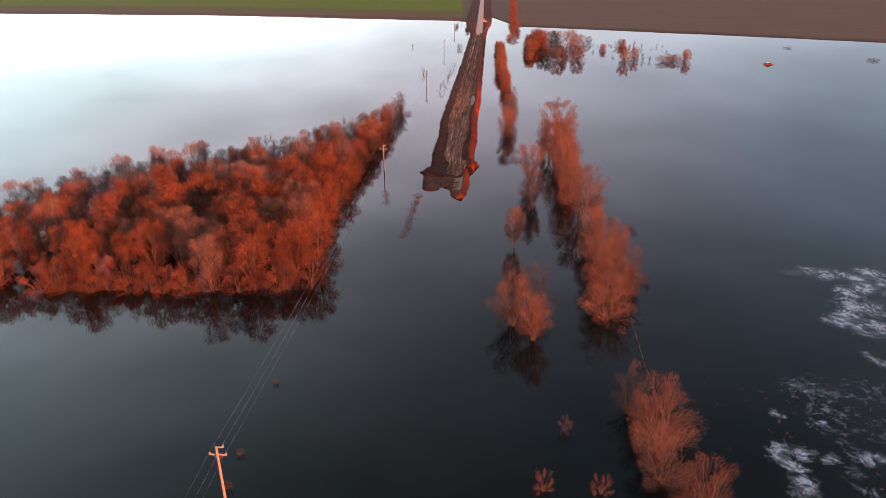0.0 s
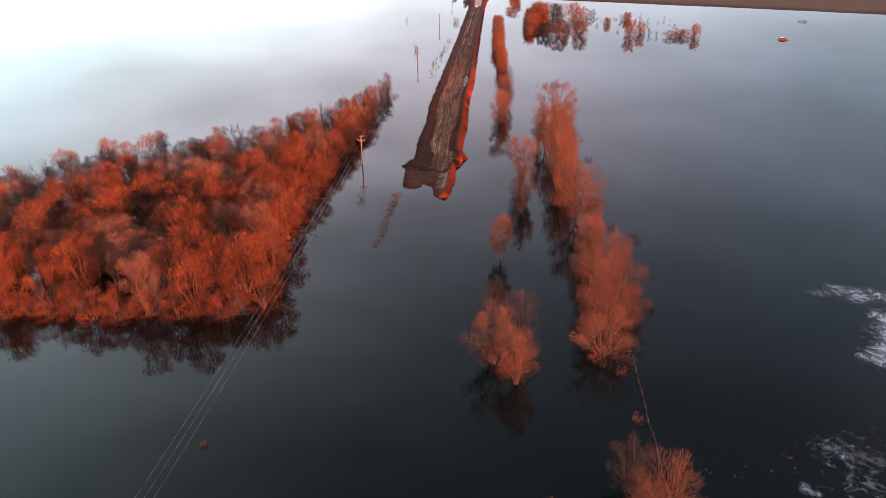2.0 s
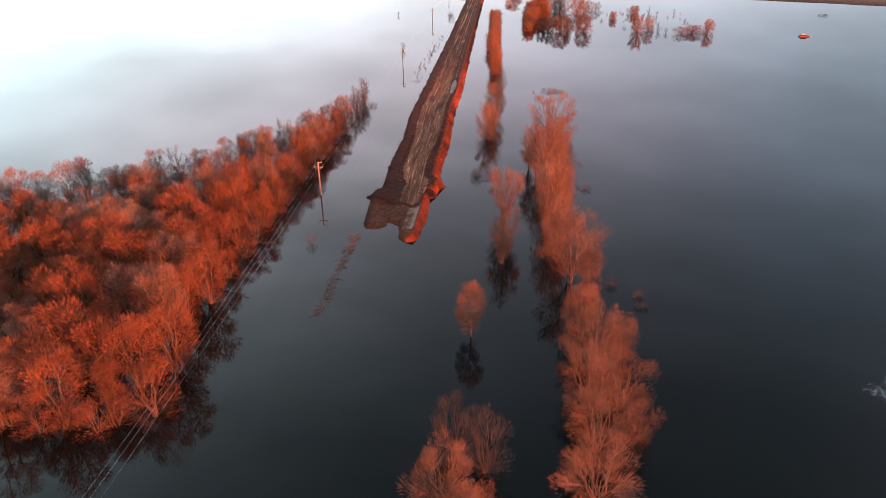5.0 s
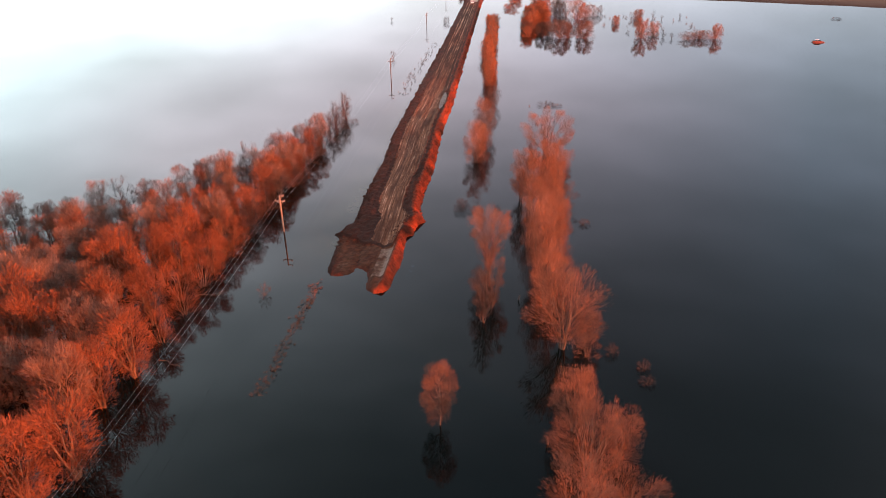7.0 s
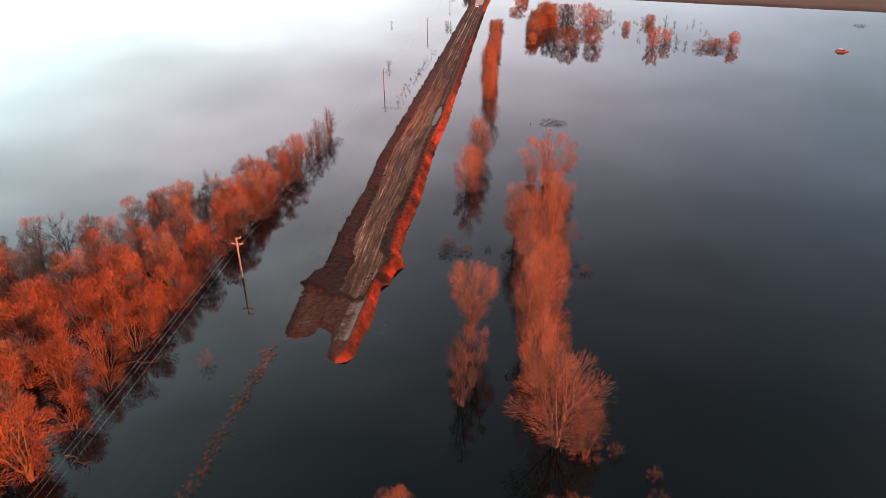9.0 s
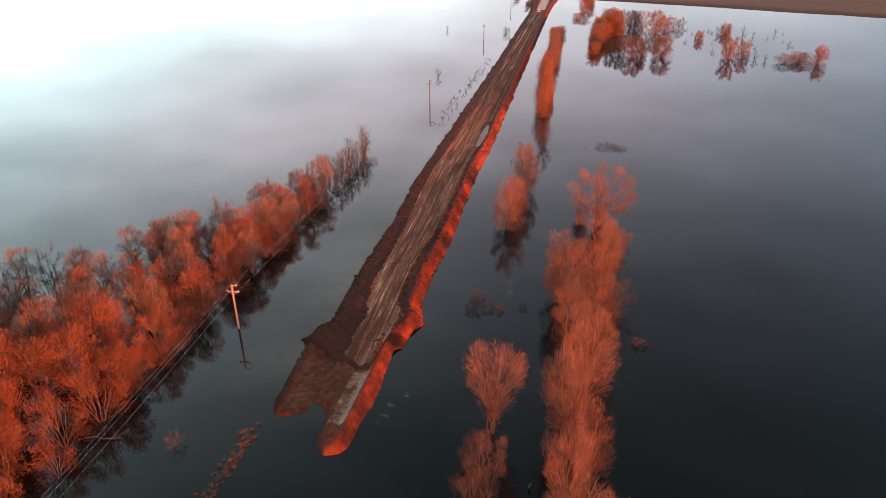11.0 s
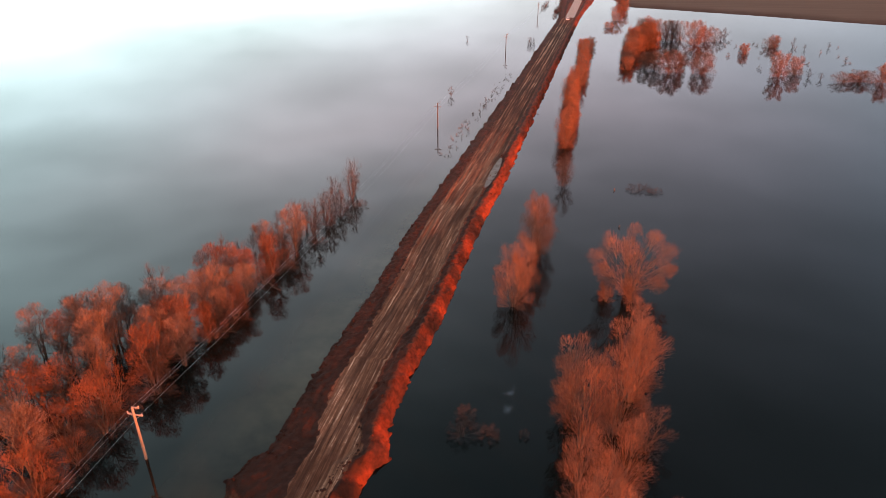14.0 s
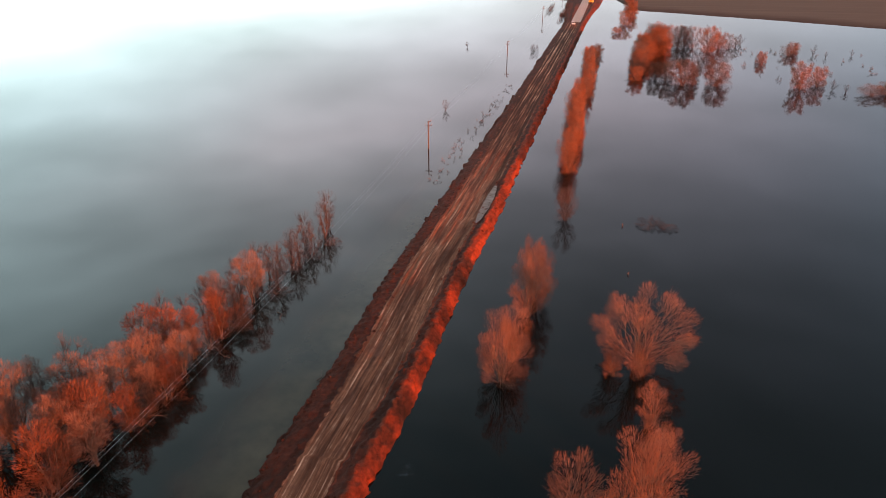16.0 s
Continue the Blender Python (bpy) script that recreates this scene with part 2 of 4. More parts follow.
    t.links.new(blend(t, ramp(t, silt, (0.18, 0.0), (0.42, 0.9)), bare, firm), b.inputs["Base Color"])
    b.inputs["Roughness"].default_value = 0.9
    b.inputs["Specular IOR Level"].default_value = 0.12
    h = maths(t, "ADD", clod, maths(t, "MULTIPLY", maths(t, "MULTIPLY", fine, 0.8), f))
    bump(t, b, h, 0.7, 0.25)
    return m


SOIL = soil_material()


def ground_material():
    m, t, b, co = material("fields")
    sp = t.nodes.new("ShaderNodeSeparateXYZ")
    t.links.new(co, sp.inputs[0])
    at = t.nodes.new("ShaderNodeAttribute")
    at.attribute_name = "inland"
    n = noise_tex(t, co, 0.06, 5.0, 0.6)
    fur = noise_tex(t, co, 1.0, 3.0, 0.5, (0.01, 0.35, 1.0))
    brown = blend(t, n, ramp(t, fur, (0.3, (0.066, 0.060, 0.048)), (0.7, (0.108, 0.096, 0.077))), (0.092, 0.081, 0.064))
    brown = blend(t, maths(t, "MULTIPLY_ADD", at.outputs["Fac"], 0.045, maths(t, "MULTIPLY_ADD", n, 1.4, -0.9), clamp=True), (0.050, 0.040, 0.033), brown)
    dull = blend(t, n, (0.072, 0.078, 0.038), (0.092, 0.095, 0.046))
    green = blend(t, n, (0.068, 0.120, 0.014), (0.088, 0.148, 0.018))
    wob = maths(t, "ADD", at.outputs["Fac"], maths(t, "MULTIPLY_ADD", n, 14.0, -7.0))
    g = blend(t, maths(t, "MULTIPLY_ADD", wob, 0.05, -5.7, clamp=True), dull, green)
    g = blend(t, maths(t, "MULTIPLY_ADD", wob, 0.15, -4.0, clamp=True), (0.085, 0.055, 0.045), g)
    left = maths(t, "MULTIPLY_ADD", maths(t, "MULTIPLY_ADD", sp.outputs[1], 0.02, -sx_edge), 1.0, 0.0)
    left = maths(t, "MULTIPLY", maths(t, "SUBTRACT", left, sp.outputs[0]), 0.5, clamp=True)
    t.links.new(blend(t, left, brown, g), b.inputs["Base Color"])
    b.inputs["Roughness"].default_value = 0.95
    b.inputs["Specular IOR Level"].default_value = 0.05
    bump(t, b, n, 0.5, 0.3)
    return m


sx_edge = -8.0
GROUND = ground_material()


def plain(name, low_c, high_c, scale=8.0, rough=0.7, metal=0.0, stretch=None):
    m, t, b, co = material(name)
    n = noise_tex(t, co, scale, 4.0, 0.6, stretch)
    t.links.new(ramp(t, n, (0.3, low_c), (0.7, high_c)), b.inputs["Base Color"])
    b.inputs["Roughness"].default_value = rough
    b.inputs["Metallic"].default_value = metal
    return m


POLE_WOOD = plain("weathered_pole_wood", (0.20, 0.15, 0.11), (0.34, 0.26, 0.20), 5.0, 0.8, 0.0, (3, 3, 0.3))
DARK_WOOD = plain("dark_pole_wood", (0.040, 0.030, 0.024), (0.085, 0.064, 0.052), 5.0, 0.85, 0.0, (3, 3, 0.3))
ARM_WOOD = plain("grey_arm_wood", (0.25, 0.20, 0.17), (0.42, 0.36, 0.31), 9.0, 0.8)
PORCELAIN = plain("insulator_porcelain", (0.30, 0.24, 0.20), (0.42, 0.36, 0.32), 5.0, 0.25)
WIRE = plain("aluminium_wire", (0.36, 0.40, 0.43), (0.48, 0.52, 0.55), 3.0, 0.4, 1.0)

# ---- mesh helpers ----


def mesh_ob(name, verts, faces, mat, parent=None, label="", smooth_shade=False):
    me = bpy.data.meshes.new(name)
    me.from_pydata([tuple(v) for v in verts], [], faces)
    me.materials.append(mat)
    if smooth_shade:
        me.polygons.foreach_set("use_smooth", [True] * len(me.polygons))
    me.update()
    ob = new(name, me)
    if parent:
        ob.parent = parent
    if label:
        ob["label"] = label
    return ob


def tube(verts, faces, pts, radii, n):
    """A tapered tube along pts, added to verts and faces."""
    base = len(verts)
    for i, p in enumerate(pts):
        d = (pts[min(i + 1, len(pts) - 1)] - pts[max(i - 1, 0)]).normalized()
        a = d.orthogonal().normalized()
        c = d.cross(a)
        for k in range(n):
            w = 2 * math.pi * k / n
            verts.append(p + (a * math.cos(w) + c * math.sin(w)) * radii[i])
    for i in range(len(pts) - 1):
        for k in range(n):
            k2 = (k + 1) % n
            faces.append((base + i * n + k, base + i * n + k2, base + (i + 1) * n + k2, base + (i + 1) * n + k))


def box_faces(verts, faces, c, s, turn=0.0):
    b = len(verts)
    m = Matrix.Rotation(turn, 3, "Z")
    for dx in (-1, 1):
        for dy in (-1, 1):
            for dz in (-1, 1):
                verts.append(Vector(c) + m @ Vector((dx * s[0] / 2, dy * s[1] / 2, dz * s[2] / 2)))
    faces += [(b, b + 1, b + 3, b + 2), (b + 4, b + 6, b + 7, b + 5), (b, b + 4, b + 5, b + 1), (b + 2, b + 3, b + 7, b + 6), (b, b + 2, b + 6, b + 4), (b + 1, b + 5, b + 7, b + 3)]


# ---- ground and water ----
SHORE = ((-4000, 1050), (-1200, 830), (-482, 751), (-229, 727), (9, 662), (25, 650), (38, 690), (50, 705), (60, 640), (68, 604), (207, 538), (313, 482), (600, 330), (1500, -50), (4000, -900))


def table(rows, v):
    return float(np.interp(v, [r[0] for r in rows], [r[1] for r in rows]))


def shore(x):
    return table(SHORE, x) + 3.0 * noise.noise((x * 0.03, 1.7, 0)) + 1.5 * noise.noise((x * 0.15, 5.7, 0))


def build_ground():
    xs = sorted(set([-4000 + 200 * i for i in range(15)] + [-1000 + 40 * i for i in range(20)] + [-200 + 4 * i for i in range(140)] + [360 + 80 * i for i in range(12)] + [1300 + 270 * i for i in range(11)]))
    offs = ((-6000, -1.6), (-600, -1.6), (-60, -1.5), (-14, -1.2), (-4, -0.25), (0, 0.0), (4, 0.18), (14, 0.45), (40, 0.6), (110, 0.65), (250, 0.7), (600, 0.8), (1500, 1.0), (4500, 1.0))
    verts, faces, inland = [], [], []
    for x in xs:
        s = shore(x)
        for o, z in offs:
            verts.append((x, s + o, z + (0.12 * noise.noise((x * 0.05, o * 0.1, 3)) if o > -5 else 0)))
            inland.append(float(o))
    k = len(offs)
    for i in range(len(xs) - 1):
        for j in range(k - 1):
            a = i * k + j
            faces.append((a, a + k, a + k + 1, a + 1))
    ob = mesh_ob("ground", verts, faces, GROUND, smooth_shade=True)
    att = ob.data.attributes.new("inland", "FLOAT", "POINT")
    att.data.foreach_set("value", inland)
    return tagged(ob, "ploughed brown and green farm fields beyond the flood", "field", kind="structure")


build_ground()


def build_water():
    xs = [-4000 + 500 * i for i in range(17)]
    ys = [-4000 + 500 * i for i in range(15)]
    verts = [(x, y, 0.0) for x in xs for y in ys]
    n = len(ys)
    faces = [(i * n + j, (i + 1) * n + j, (i + 1) * n + j + 1, i * n + j + 1) for i in range(len(xs) - 1) for j in range(n - 1)]
    return tagged(mesh_ob("water", verts, faces, WATER), "still dark floodwater mirroring the evening sky", "water", kind="structure")


build_water()

# ---- the earth road ----
LEFT = ((160, -5.6), (172.6, -5.6), (174.2, -6.3), (175.6, -5.5), (177, -5.2), (179, -3.8), (190, -3.3), (197, -2.9), (215, -1.6), (241, -0.8), (264, 1.2), (371, 9.6), (545, 22.3), (580, 21.5), (660, 22.5), (1050, 46.0), (2600, 130.0))
RIGHT = ((160, 6.7), (165.6, 7.6), (170.5, 8.3), (175.2, 8.8), (178.1, 9.3), (180.3, 10.8), (184, 9.7), (188, 9.6), (195, 10.0), (209, 11.5), (217, 11.9), (243, 13.2), (267, 15.6), (373, 22.6), (540, 34.5), (590, 40.0), (660, 46.0), (1050, 72.0), (2600, 164.0))
PROFILE = ((-0.02, -0.6), (0.0, -0.2), (0.03, 0.45), (0.08, 0.74), (0.15, 0.88), (0.24, 0.90), (0.28, 0.86), (0.315, 0.83), (0.36, 0.85), (0.45, 0.90), (0.62, 0.9), (0.67, 0.78), (0.72, 0.98), (0.79, 1.5), (0.865, 1.75), (0.915, 1.2), (0.99, -0.2), (1.02, -0.6))


def segment_distance(x, y, ax, ay, bx, by):
    dx, dy = bx - ax, by - ay
    k = clamp01(((x - ax) * dx + (y - ay) * dy) / (dx * dx + dy * dy))
    return math.hypot(x - ax - k * dx, y - ay - k * dy)


def road_height(x, y):
    """Height of the embankment over the water at a place, and how much it is driven on."""
    wob = 0.40 * noise.noise((x * 0.5, y * 0.35, 2)) + 0.5 * noise.noise((x * 1.3, y * 1.1, 5)) + 0.22 * noise.noise((x * 2.6, y * 2.4, 6))
    wob *= 1 + 0.8 * smooth(250, 320, y)
    lump = 0.17 * noise.noise((x * 0.9, y * 0.8, 8)) + 0.13 * noise.noise((x * 2.3, y * 2.1, 4))
    l, r = table(LEFT, y) + wob, table(RIGHT, y) + wob * 0.8
    f = (x - l) / (r - l)
    z_main = table(PROFILE, f)
    if f > 0.7 and z_main > 0.75:
        z_main = 0.75 + (z_main - 0.75) * (1 - 0.30 * smooth(205, 245, y) - 0.28 * smooth(255, 310, y))
    hollow = smooth(258, 262, y) * (1 - smooth(281, 286, y)) * smooth(0.6, 0.66, f) * (1 - smooth(0.81, 0.85, f))
    z_main = z_main * (1 - hollow) + 0.9 * hollow
    ahead = 0.19 * (1 - smooth(172, 190, y))
    wider = 0.07 * smooth(200, 222, y)
    on = smooth(0.27 + ahead - wider, 0.32 + ahead - wider, f) * (1 - smooth(0.64 + ahead + wider, 0.70 + ahead + wider, f))
    if y > 530:
        c = table(((530, 27.9), (545, 28.9), (1050, 59.5), (2600, 149)), y)
        gravel = smooth(-2.9, -2.4, x - c) * (1 - smooth(2.4, 2.9, x - c))
        on += (gravel - on) * smooth(532, 542, y)
    lane = x - 0.066 * y
    rut = 0.11 * noise.noise((lane * 1.9, y * 0.025, 1)) + 0.075 * noise.noise((lane * 3.9, y * 0.06, 7)) + 0.03 * noise.noise((x * 2.5, y * 1.4, 3))
    rut *= 1 - 0.55 * smooth(282, 310, y)
    lump *= 1 - 0.55 * smooth(270, 310, y)
    z_main += lump * (1.0 if f < 0.5 else 1.5 - 0.5 * smooth(215, 260, y)) * (1 - on) * (1 if 0.02 < f < 0.97 else 0.4) + rut * on
    # the two lower lobes at the unfinished end
    d1 = 2.95 - segment_distance(x, y, -3.1, 160.7, -3.0, 176) + wob * 0.5
    d2 = 2.15 + 1.3 * smooth(153, 166, y) - segment_distance(x, y, 3.9, 154.6, 4.4, 176) + wob * 0.5
    d3 = 2.6 - segment_distance(x, y, 1.3, 162.6, 0.9, 176) + wob * 0.5
    d = math.log(sum(math.exp(3 * max(-6.0, q)) for q in (d1, d2, d3))) / 3 - 0.1
    crest = table(((153, 4.2), (155.4, 4.8), (162.4, 5.4), (171.9, 6.2)), y)
    top = 0.26 + 0.42 * smooth(-0.6, 1.8, x) + 0.75 * math.exp(-((x - crest) / 0.6) ** 2) * smooth(152.5, 154.5, y)
    z_end = -0.35 + (0.35 + top) * smooth(-0.6, 1.4 + 0.3 * smooth(3.5, 4.5, x), d) + lump * 0.8 * smooth(0, 0.8, d) * (1 - smooth(3.2, 3.6, x))
    edge = table(((-6, 173), (-3, 172), (-0.3, 169.4), (1.5, 168.6), (3.5, 167.0), (5.2, 167.2), (5.7, 169.4), (6.2, 173), (9, 174)), x) + 0.7 * noise.noise((x * 0.9, 3.3, 1))
    k = smooth(edge - 0.35, edge + 0.35, y)
    inside = smooth(-0.03, 0.03, f) * (1 - smooth(0.97, 1.03, f))
    mid = x + 3.1 - 0.16 * (y - 161)
    strip1 = 0.55 * smooth(-1.1, -0.7, mid) * (1 - smooth(0.7, 1.1, mid)) * smooth(159.5, 161, y) * (1 - smooth(165, 168, y))
    strip2 = smooth(crest - 3.0, crest - 2.5, x) * (1 - smooth(crest - 0.5, crest - 0.2, x)) * (0.70 + 0.30 * smooth(crest - 1.7, crest - 0.8, x) + 0.12 * smooth(163, 168, y)) * smooth(156.0, 157.5, y)
    rolled = max(strip1, strip2, 0.34 * smooth(0.2, 0.9, d) * (1 - smooth(crest - 0.6, crest - 0.2, x)) * smooth(-5.5, -4.0, x - 0.18 * (166 - y))) * (1 - k)
    # damp trench on the left; damp and painted shade on the right inner bank
    damp_shade = k * max(smooth(0.17, 0.23, f) * (1 - smooth(0.28 + ahead, 0.32 + ahead, f)), smooth(0.67 + wider, 0.71 + wider, f) * (1 - smooth(0.82, 0.86, f)) * 0.8)
    # shade of the tree row painted into the far right slope
    damp_shade = max(damp_shade, smooth(0.86, 0.9, f) * smooth(290, 325, y) * (1 - smooth(500, 530, y)) * (0.75 + 0.6 * noise.noise((3.1, y * 0.09, 2))))
    # left bank's shade, put into the soil colour
    damp_shade = max(damp_shade, k * (1 - smooth(0.28, 0.34, f)) * (0.80 - 0.1 * smooth(190, 215, y)))
    # right slope darkened in irregular stretches
    damp_shade = max(damp_shade, k * smooth(0.86, 0.9, f) * smooth(186, 205, y) * (0.50 + 0.45 * noise.noise((1.7, y * 0.16, 9))))
    # low end lobes, with the left one's shade painted in
    damp_shade = max(damp_shade, (1 - k) * (1 - smooth(2.6, 3.4, x)) * (0.7 + 0.3 * (1 - smooth(-5.2, -4.0, x))))
    # painted shade beside the mound, and a dark patch on the left corner
    damp_shade = max(damp_shade, 1.15 * math.exp(-((x - 7.2) / 1.3) ** 2 - ((y - 178.6) / 3.6) ** 2), 1.15 * math.exp(-((x + 3.9) / 2.2) ** 2 - ((y - 175.0) / 3.0) ** 2))
    # damp track end, with the step's overhang shade painted in
    damp_shade = max(damp_shade, k * (1 - smooth(edge + 0.5, edge + 3.5 + lump * 6, y)) * 1.1)
    on *= smooth(edge + 0.7, edge + 1.9 + 4 * lump, y)
    return z_end * (1 - k) + max(z_main, z_end if y < 178 else -0.6) * k, on * k * inside, damp_shade, rolled


def build_road():
    ys = [149 + 0.35 * i for i in range(290)] + [250.5 + 0.7 * i for i in range(200)] + [390.5 + 1.0 * i for i in range(170)] + [561 + 3.0 * i for i in range(30)] + [650 + 15 * i for i in range(130)]
    us = [i / 96 for i in range(97)]
    verts, faces, track, damp_shade, across, rolled = [], [], [], [], [], []
    for y in ys:
        l, r = table(LEFT, y) - 1.2, table(RIGHT, y) + 1.6
        for u in us:
            x = l + (r - l) * u
            z, on, wet_dark, smoothed = road_height(x, y)
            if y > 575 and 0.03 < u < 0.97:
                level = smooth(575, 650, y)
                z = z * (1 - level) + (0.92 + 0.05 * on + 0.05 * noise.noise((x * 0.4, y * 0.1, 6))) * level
                # far shoulders take the dark soil colour
                wet_dark = max(wet_dark, 0.9 * level * (1 - 0.6 * smooth(0.72, 0.8, u) * (1 - smooth(660, 700, y))))
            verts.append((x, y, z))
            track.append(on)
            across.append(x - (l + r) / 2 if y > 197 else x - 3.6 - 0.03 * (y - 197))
            damp_shade.append(wet_dark)
            rolled.append(smoothed)
    k = len(us)
    for i in range(len(ys) - 1):
        for j in range(k - 1):
            a = i * k + j
            faces.append((a, a + 1, a + k + 1, a + k))
    ob = mesh_ob("road", verts, faces, SOIL, smooth_shade=True)
    ob.data.attributes.new("track", "FLOAT", "POINT").data.foreach_set("value", track)
    ob.data.attributes.new("damp_shade", "FLOAT", "POINT").data.foreach_set("value", damp_shade)
    ob.data.attributes.new("across", "FLOAT", "POINT").data.foreach_set("value", across)
    ob.data.attributes.new("rolled", "FLOAT", "POINT").data.foreach_set("value", rolled)
    return tagged(ob, "raised earth road of churned brown soil with wheel ruts", "road", kind="structure")


build_road()

# ---- trees ----
TEMPLATES = {}


def unit(v):
    return v / np.maximum(np.linalg.norm(v, axis=1, keepdims=True), 1e-6)


def spray(rng, verts, faces, centre, axis, size, stretch, core, count, blade, length):
    """Fine twigs filling one puff of a crown: thin blades that fan out along the puff's axis."""
    if count < 1:
        return
    centre, axis, core = np.array(centre), np.array(axis), np.array(core)
    d = unit(rng.normal(size=(count, 3)) + axis * 0.45)
    r = rng.random((count, 1)) ** 0.42
    p = centre + (d + axis * ((d @ axis)[:, None] * (stretch - 1))) * size * r
    g = unit(d * 0.65 + axis * (0.25 + 0.45 * stretch) + np.array((0, 0, 0.2)) + rng.normal(size=(count, 3)) * 0.24)
    o = unit(d * 0.7 + unit(p - core) * 0.6 + rng.normal(size=(count, 3)) * 0.28)
    w = unit(np.cross(g, o)) * (blade * rng.uniform(0.25, 0.65, (count, 1)))
    tip = p + g * length * rng.uniform(0.35, 1.0, (count, 1))
    b = len(verts)
    verts.extend(map(Vector, np.stack((p - w, p + w, tip), axis=1).reshape(-1, 3).tolist()))
    faces.extend((b + 3 * i, b + 3 * i + 1, b + 3 * i + 2) for i in range(count))


def tree_geometry(seed, style, stems, puffs, twigs, crown_base, height, width, blade, skirt, puff):
    """Wood and twig geometry of a leafless tree: stems rise from the foot, limbs leave them and each limb ends in a puff of fine twigs.
    style: "crown" for upright trunks with a lumpy head, "fountain" for stems that fan out from the foot, "vase" for such stems under a high spreading head, "bare" for open thin branches.
    skirt: how wide the lowest part of the crown is, against the widest; puff: the size of a puff, against the height."""
    rnd, rng = random.Random(seed), np.random.default_rng(seed)
    wood_v, wood_f, twig_v, twig_f, tones = [], [], [], [], []
    lumps = [(rnd.uniform(0, 6.283), rnd.uniform(0.0, 1.0), rnd.uniform(0.6, 1.25)) for i in range(18)]
    rx, belly = width / 2, 0.45 if style == "fountain" else 0.72 if style == "vase" else max(0.5, crown_base + 0.15)

    def reach(w, h):
        """The crown's radius towards the angle w at the height h, from 0 at the foot to 1 at the top."""
        r, k = 0.0, 0.0
        for a, e, f in lumps:
            g = math.exp(6.0 * (math.cos(w - a) - 1) - 14.0 * (h - e) ** 2) + 0.004
            r, k = r + g * f, k + g
        shape = math.sqrt(max(0.0, 1 - ((h - belly) / (1.03 - belly)) ** 2.5)) if h > belly else skirt + (1 - skirt) * smooth(crown_base, belly, h)
        return rx * shape * r / k

    nodes = []
    thick = {"crown": 0.16, "fountain": 0.09, "vase": 0.06, "bare": 0.10}[style] * height / 10
    for i in range(stems):
        w = 6.283 * (i + 0.7 * rnd.random()) / stems
        k = rnd.uniform(0.3, 0.75) if stems > 1 else 0.05
        top_h = rnd.uniform(0.66, 0.86) * (1 - 0.2 * k)
        r_top = reach(w, top_h) * k
        near = 0.03 * width if stems > 1 else 0.0
        pts, n = [Vector((math.cos(w) * near, math.sin(w) * near, 0))], 6
        for j in range(1, n):
            u = j / (n - 1)
            r = near + (r_top - near) * u ** (1.5 if style == "crown" else 1.1)
            pts.append(Vector((math.cos(w) * r + rnd.gauss(0, 0.016 * height), math.sin(w) * r + rnd.gauss(0, 0.016 * height), height * top_h * u)))
        tube(wood_v, wood_f, pts, [thick * q for q in (1.0, 0.82, 0.66, 0.5, 0.33, 0.12)], 5)
        for j in range(14):
            u = 0.5 + j * 0.33
            q = min(int(u), n - 2)
            nodes.append(pts[q].lerp(pts[q + 1], min(1.0, u - q)))
    made, centres = 0, []
    for tries in range(puffs * 12):
        if made == puffs:
            break
        h = crown_base + (0.95 - crown_base) * ((made + rnd.random()) / puffs) ** {"crown": 0.9, "vase": 0.6}.get(style, 1.25)
        w = made * 2.39996 + rnd.uniform(-0.5, 0.5)
        r_max = reach(w, h)
        size = height * puff * rnd.uniform(0.75, 1.3)
        r = max(0.0, r_max - size * (0.8 if style == "crown" else 0.35)) * (rnd.uniform(0.75, 1.0) if rnd.random() < 0.8 else rnd.random())
        c = Vector((math.cos(w) * r, math.sin(w) * r, min(height * h, height - size * 0.9)))
        if tries < puffs * 9 and any((c - q).length < 0.62 * (size + e) for q, e in centres):
            continue
        made += 1
        centres.append((c, size))
        drop = 0.42 if style in ("fountain", "vase") else 0.16
        start = min(nodes, key=lambda n: (n - c).length + 2.5 * max(0.0, n.z - c.z + drop * c.z))
        axis = ((c - start).normalized() * 0.9 + Vector((c.x, c.y, 0)) * (0.5 / rx) + Vector((0, 0, 0.25))).normalized()
        stretch = 1.4 if style in ("fountain", "vase") else 1.0
        foot = c - axis * size * stretch * 0.75
        bend = start.lerp(foot, 0.5) + Vector((rnd.gauss(0, 0.02), rnd.gauss(0, 0.02), rnd.gauss(-0.02, 0.015))) * height
        tube(wood_v, wood_f, [start, bend, foot, c], [thick * 0.42, thick * 0.34, thick * 0.24, thick * 0.08], 4)
        for j in range(12 if style == "bare" else 6):
            d = Vector((rnd.gauss(0, 1), rnd.gauss(0, 1), rnd.gauss(0, 1))).normalized()
            end = c + (d + axis * (0.5 + stretch * 0.3)).normalized() * size * rnd.uniform(0.7, 1.15)
            tube(twig_v, twig_f, [bend.lerp(foot, rnd.uniform(0.4, 1.0)), end], [0.016 * height / 10 + 0.15 * blade, 0.006], 3)
        spray(rng, twig_v, twig_f, c, axis, size, stretch, (0, 0, 0.3 * height), twigs, blade, (0.068 if height > 4 else 0.16) * height)
        tones += [rnd.gauss(0.0, 0.17)] * (len(twig_v) - len(tones))
    return wood_v, wood_f, twig_v, twig_f, tones


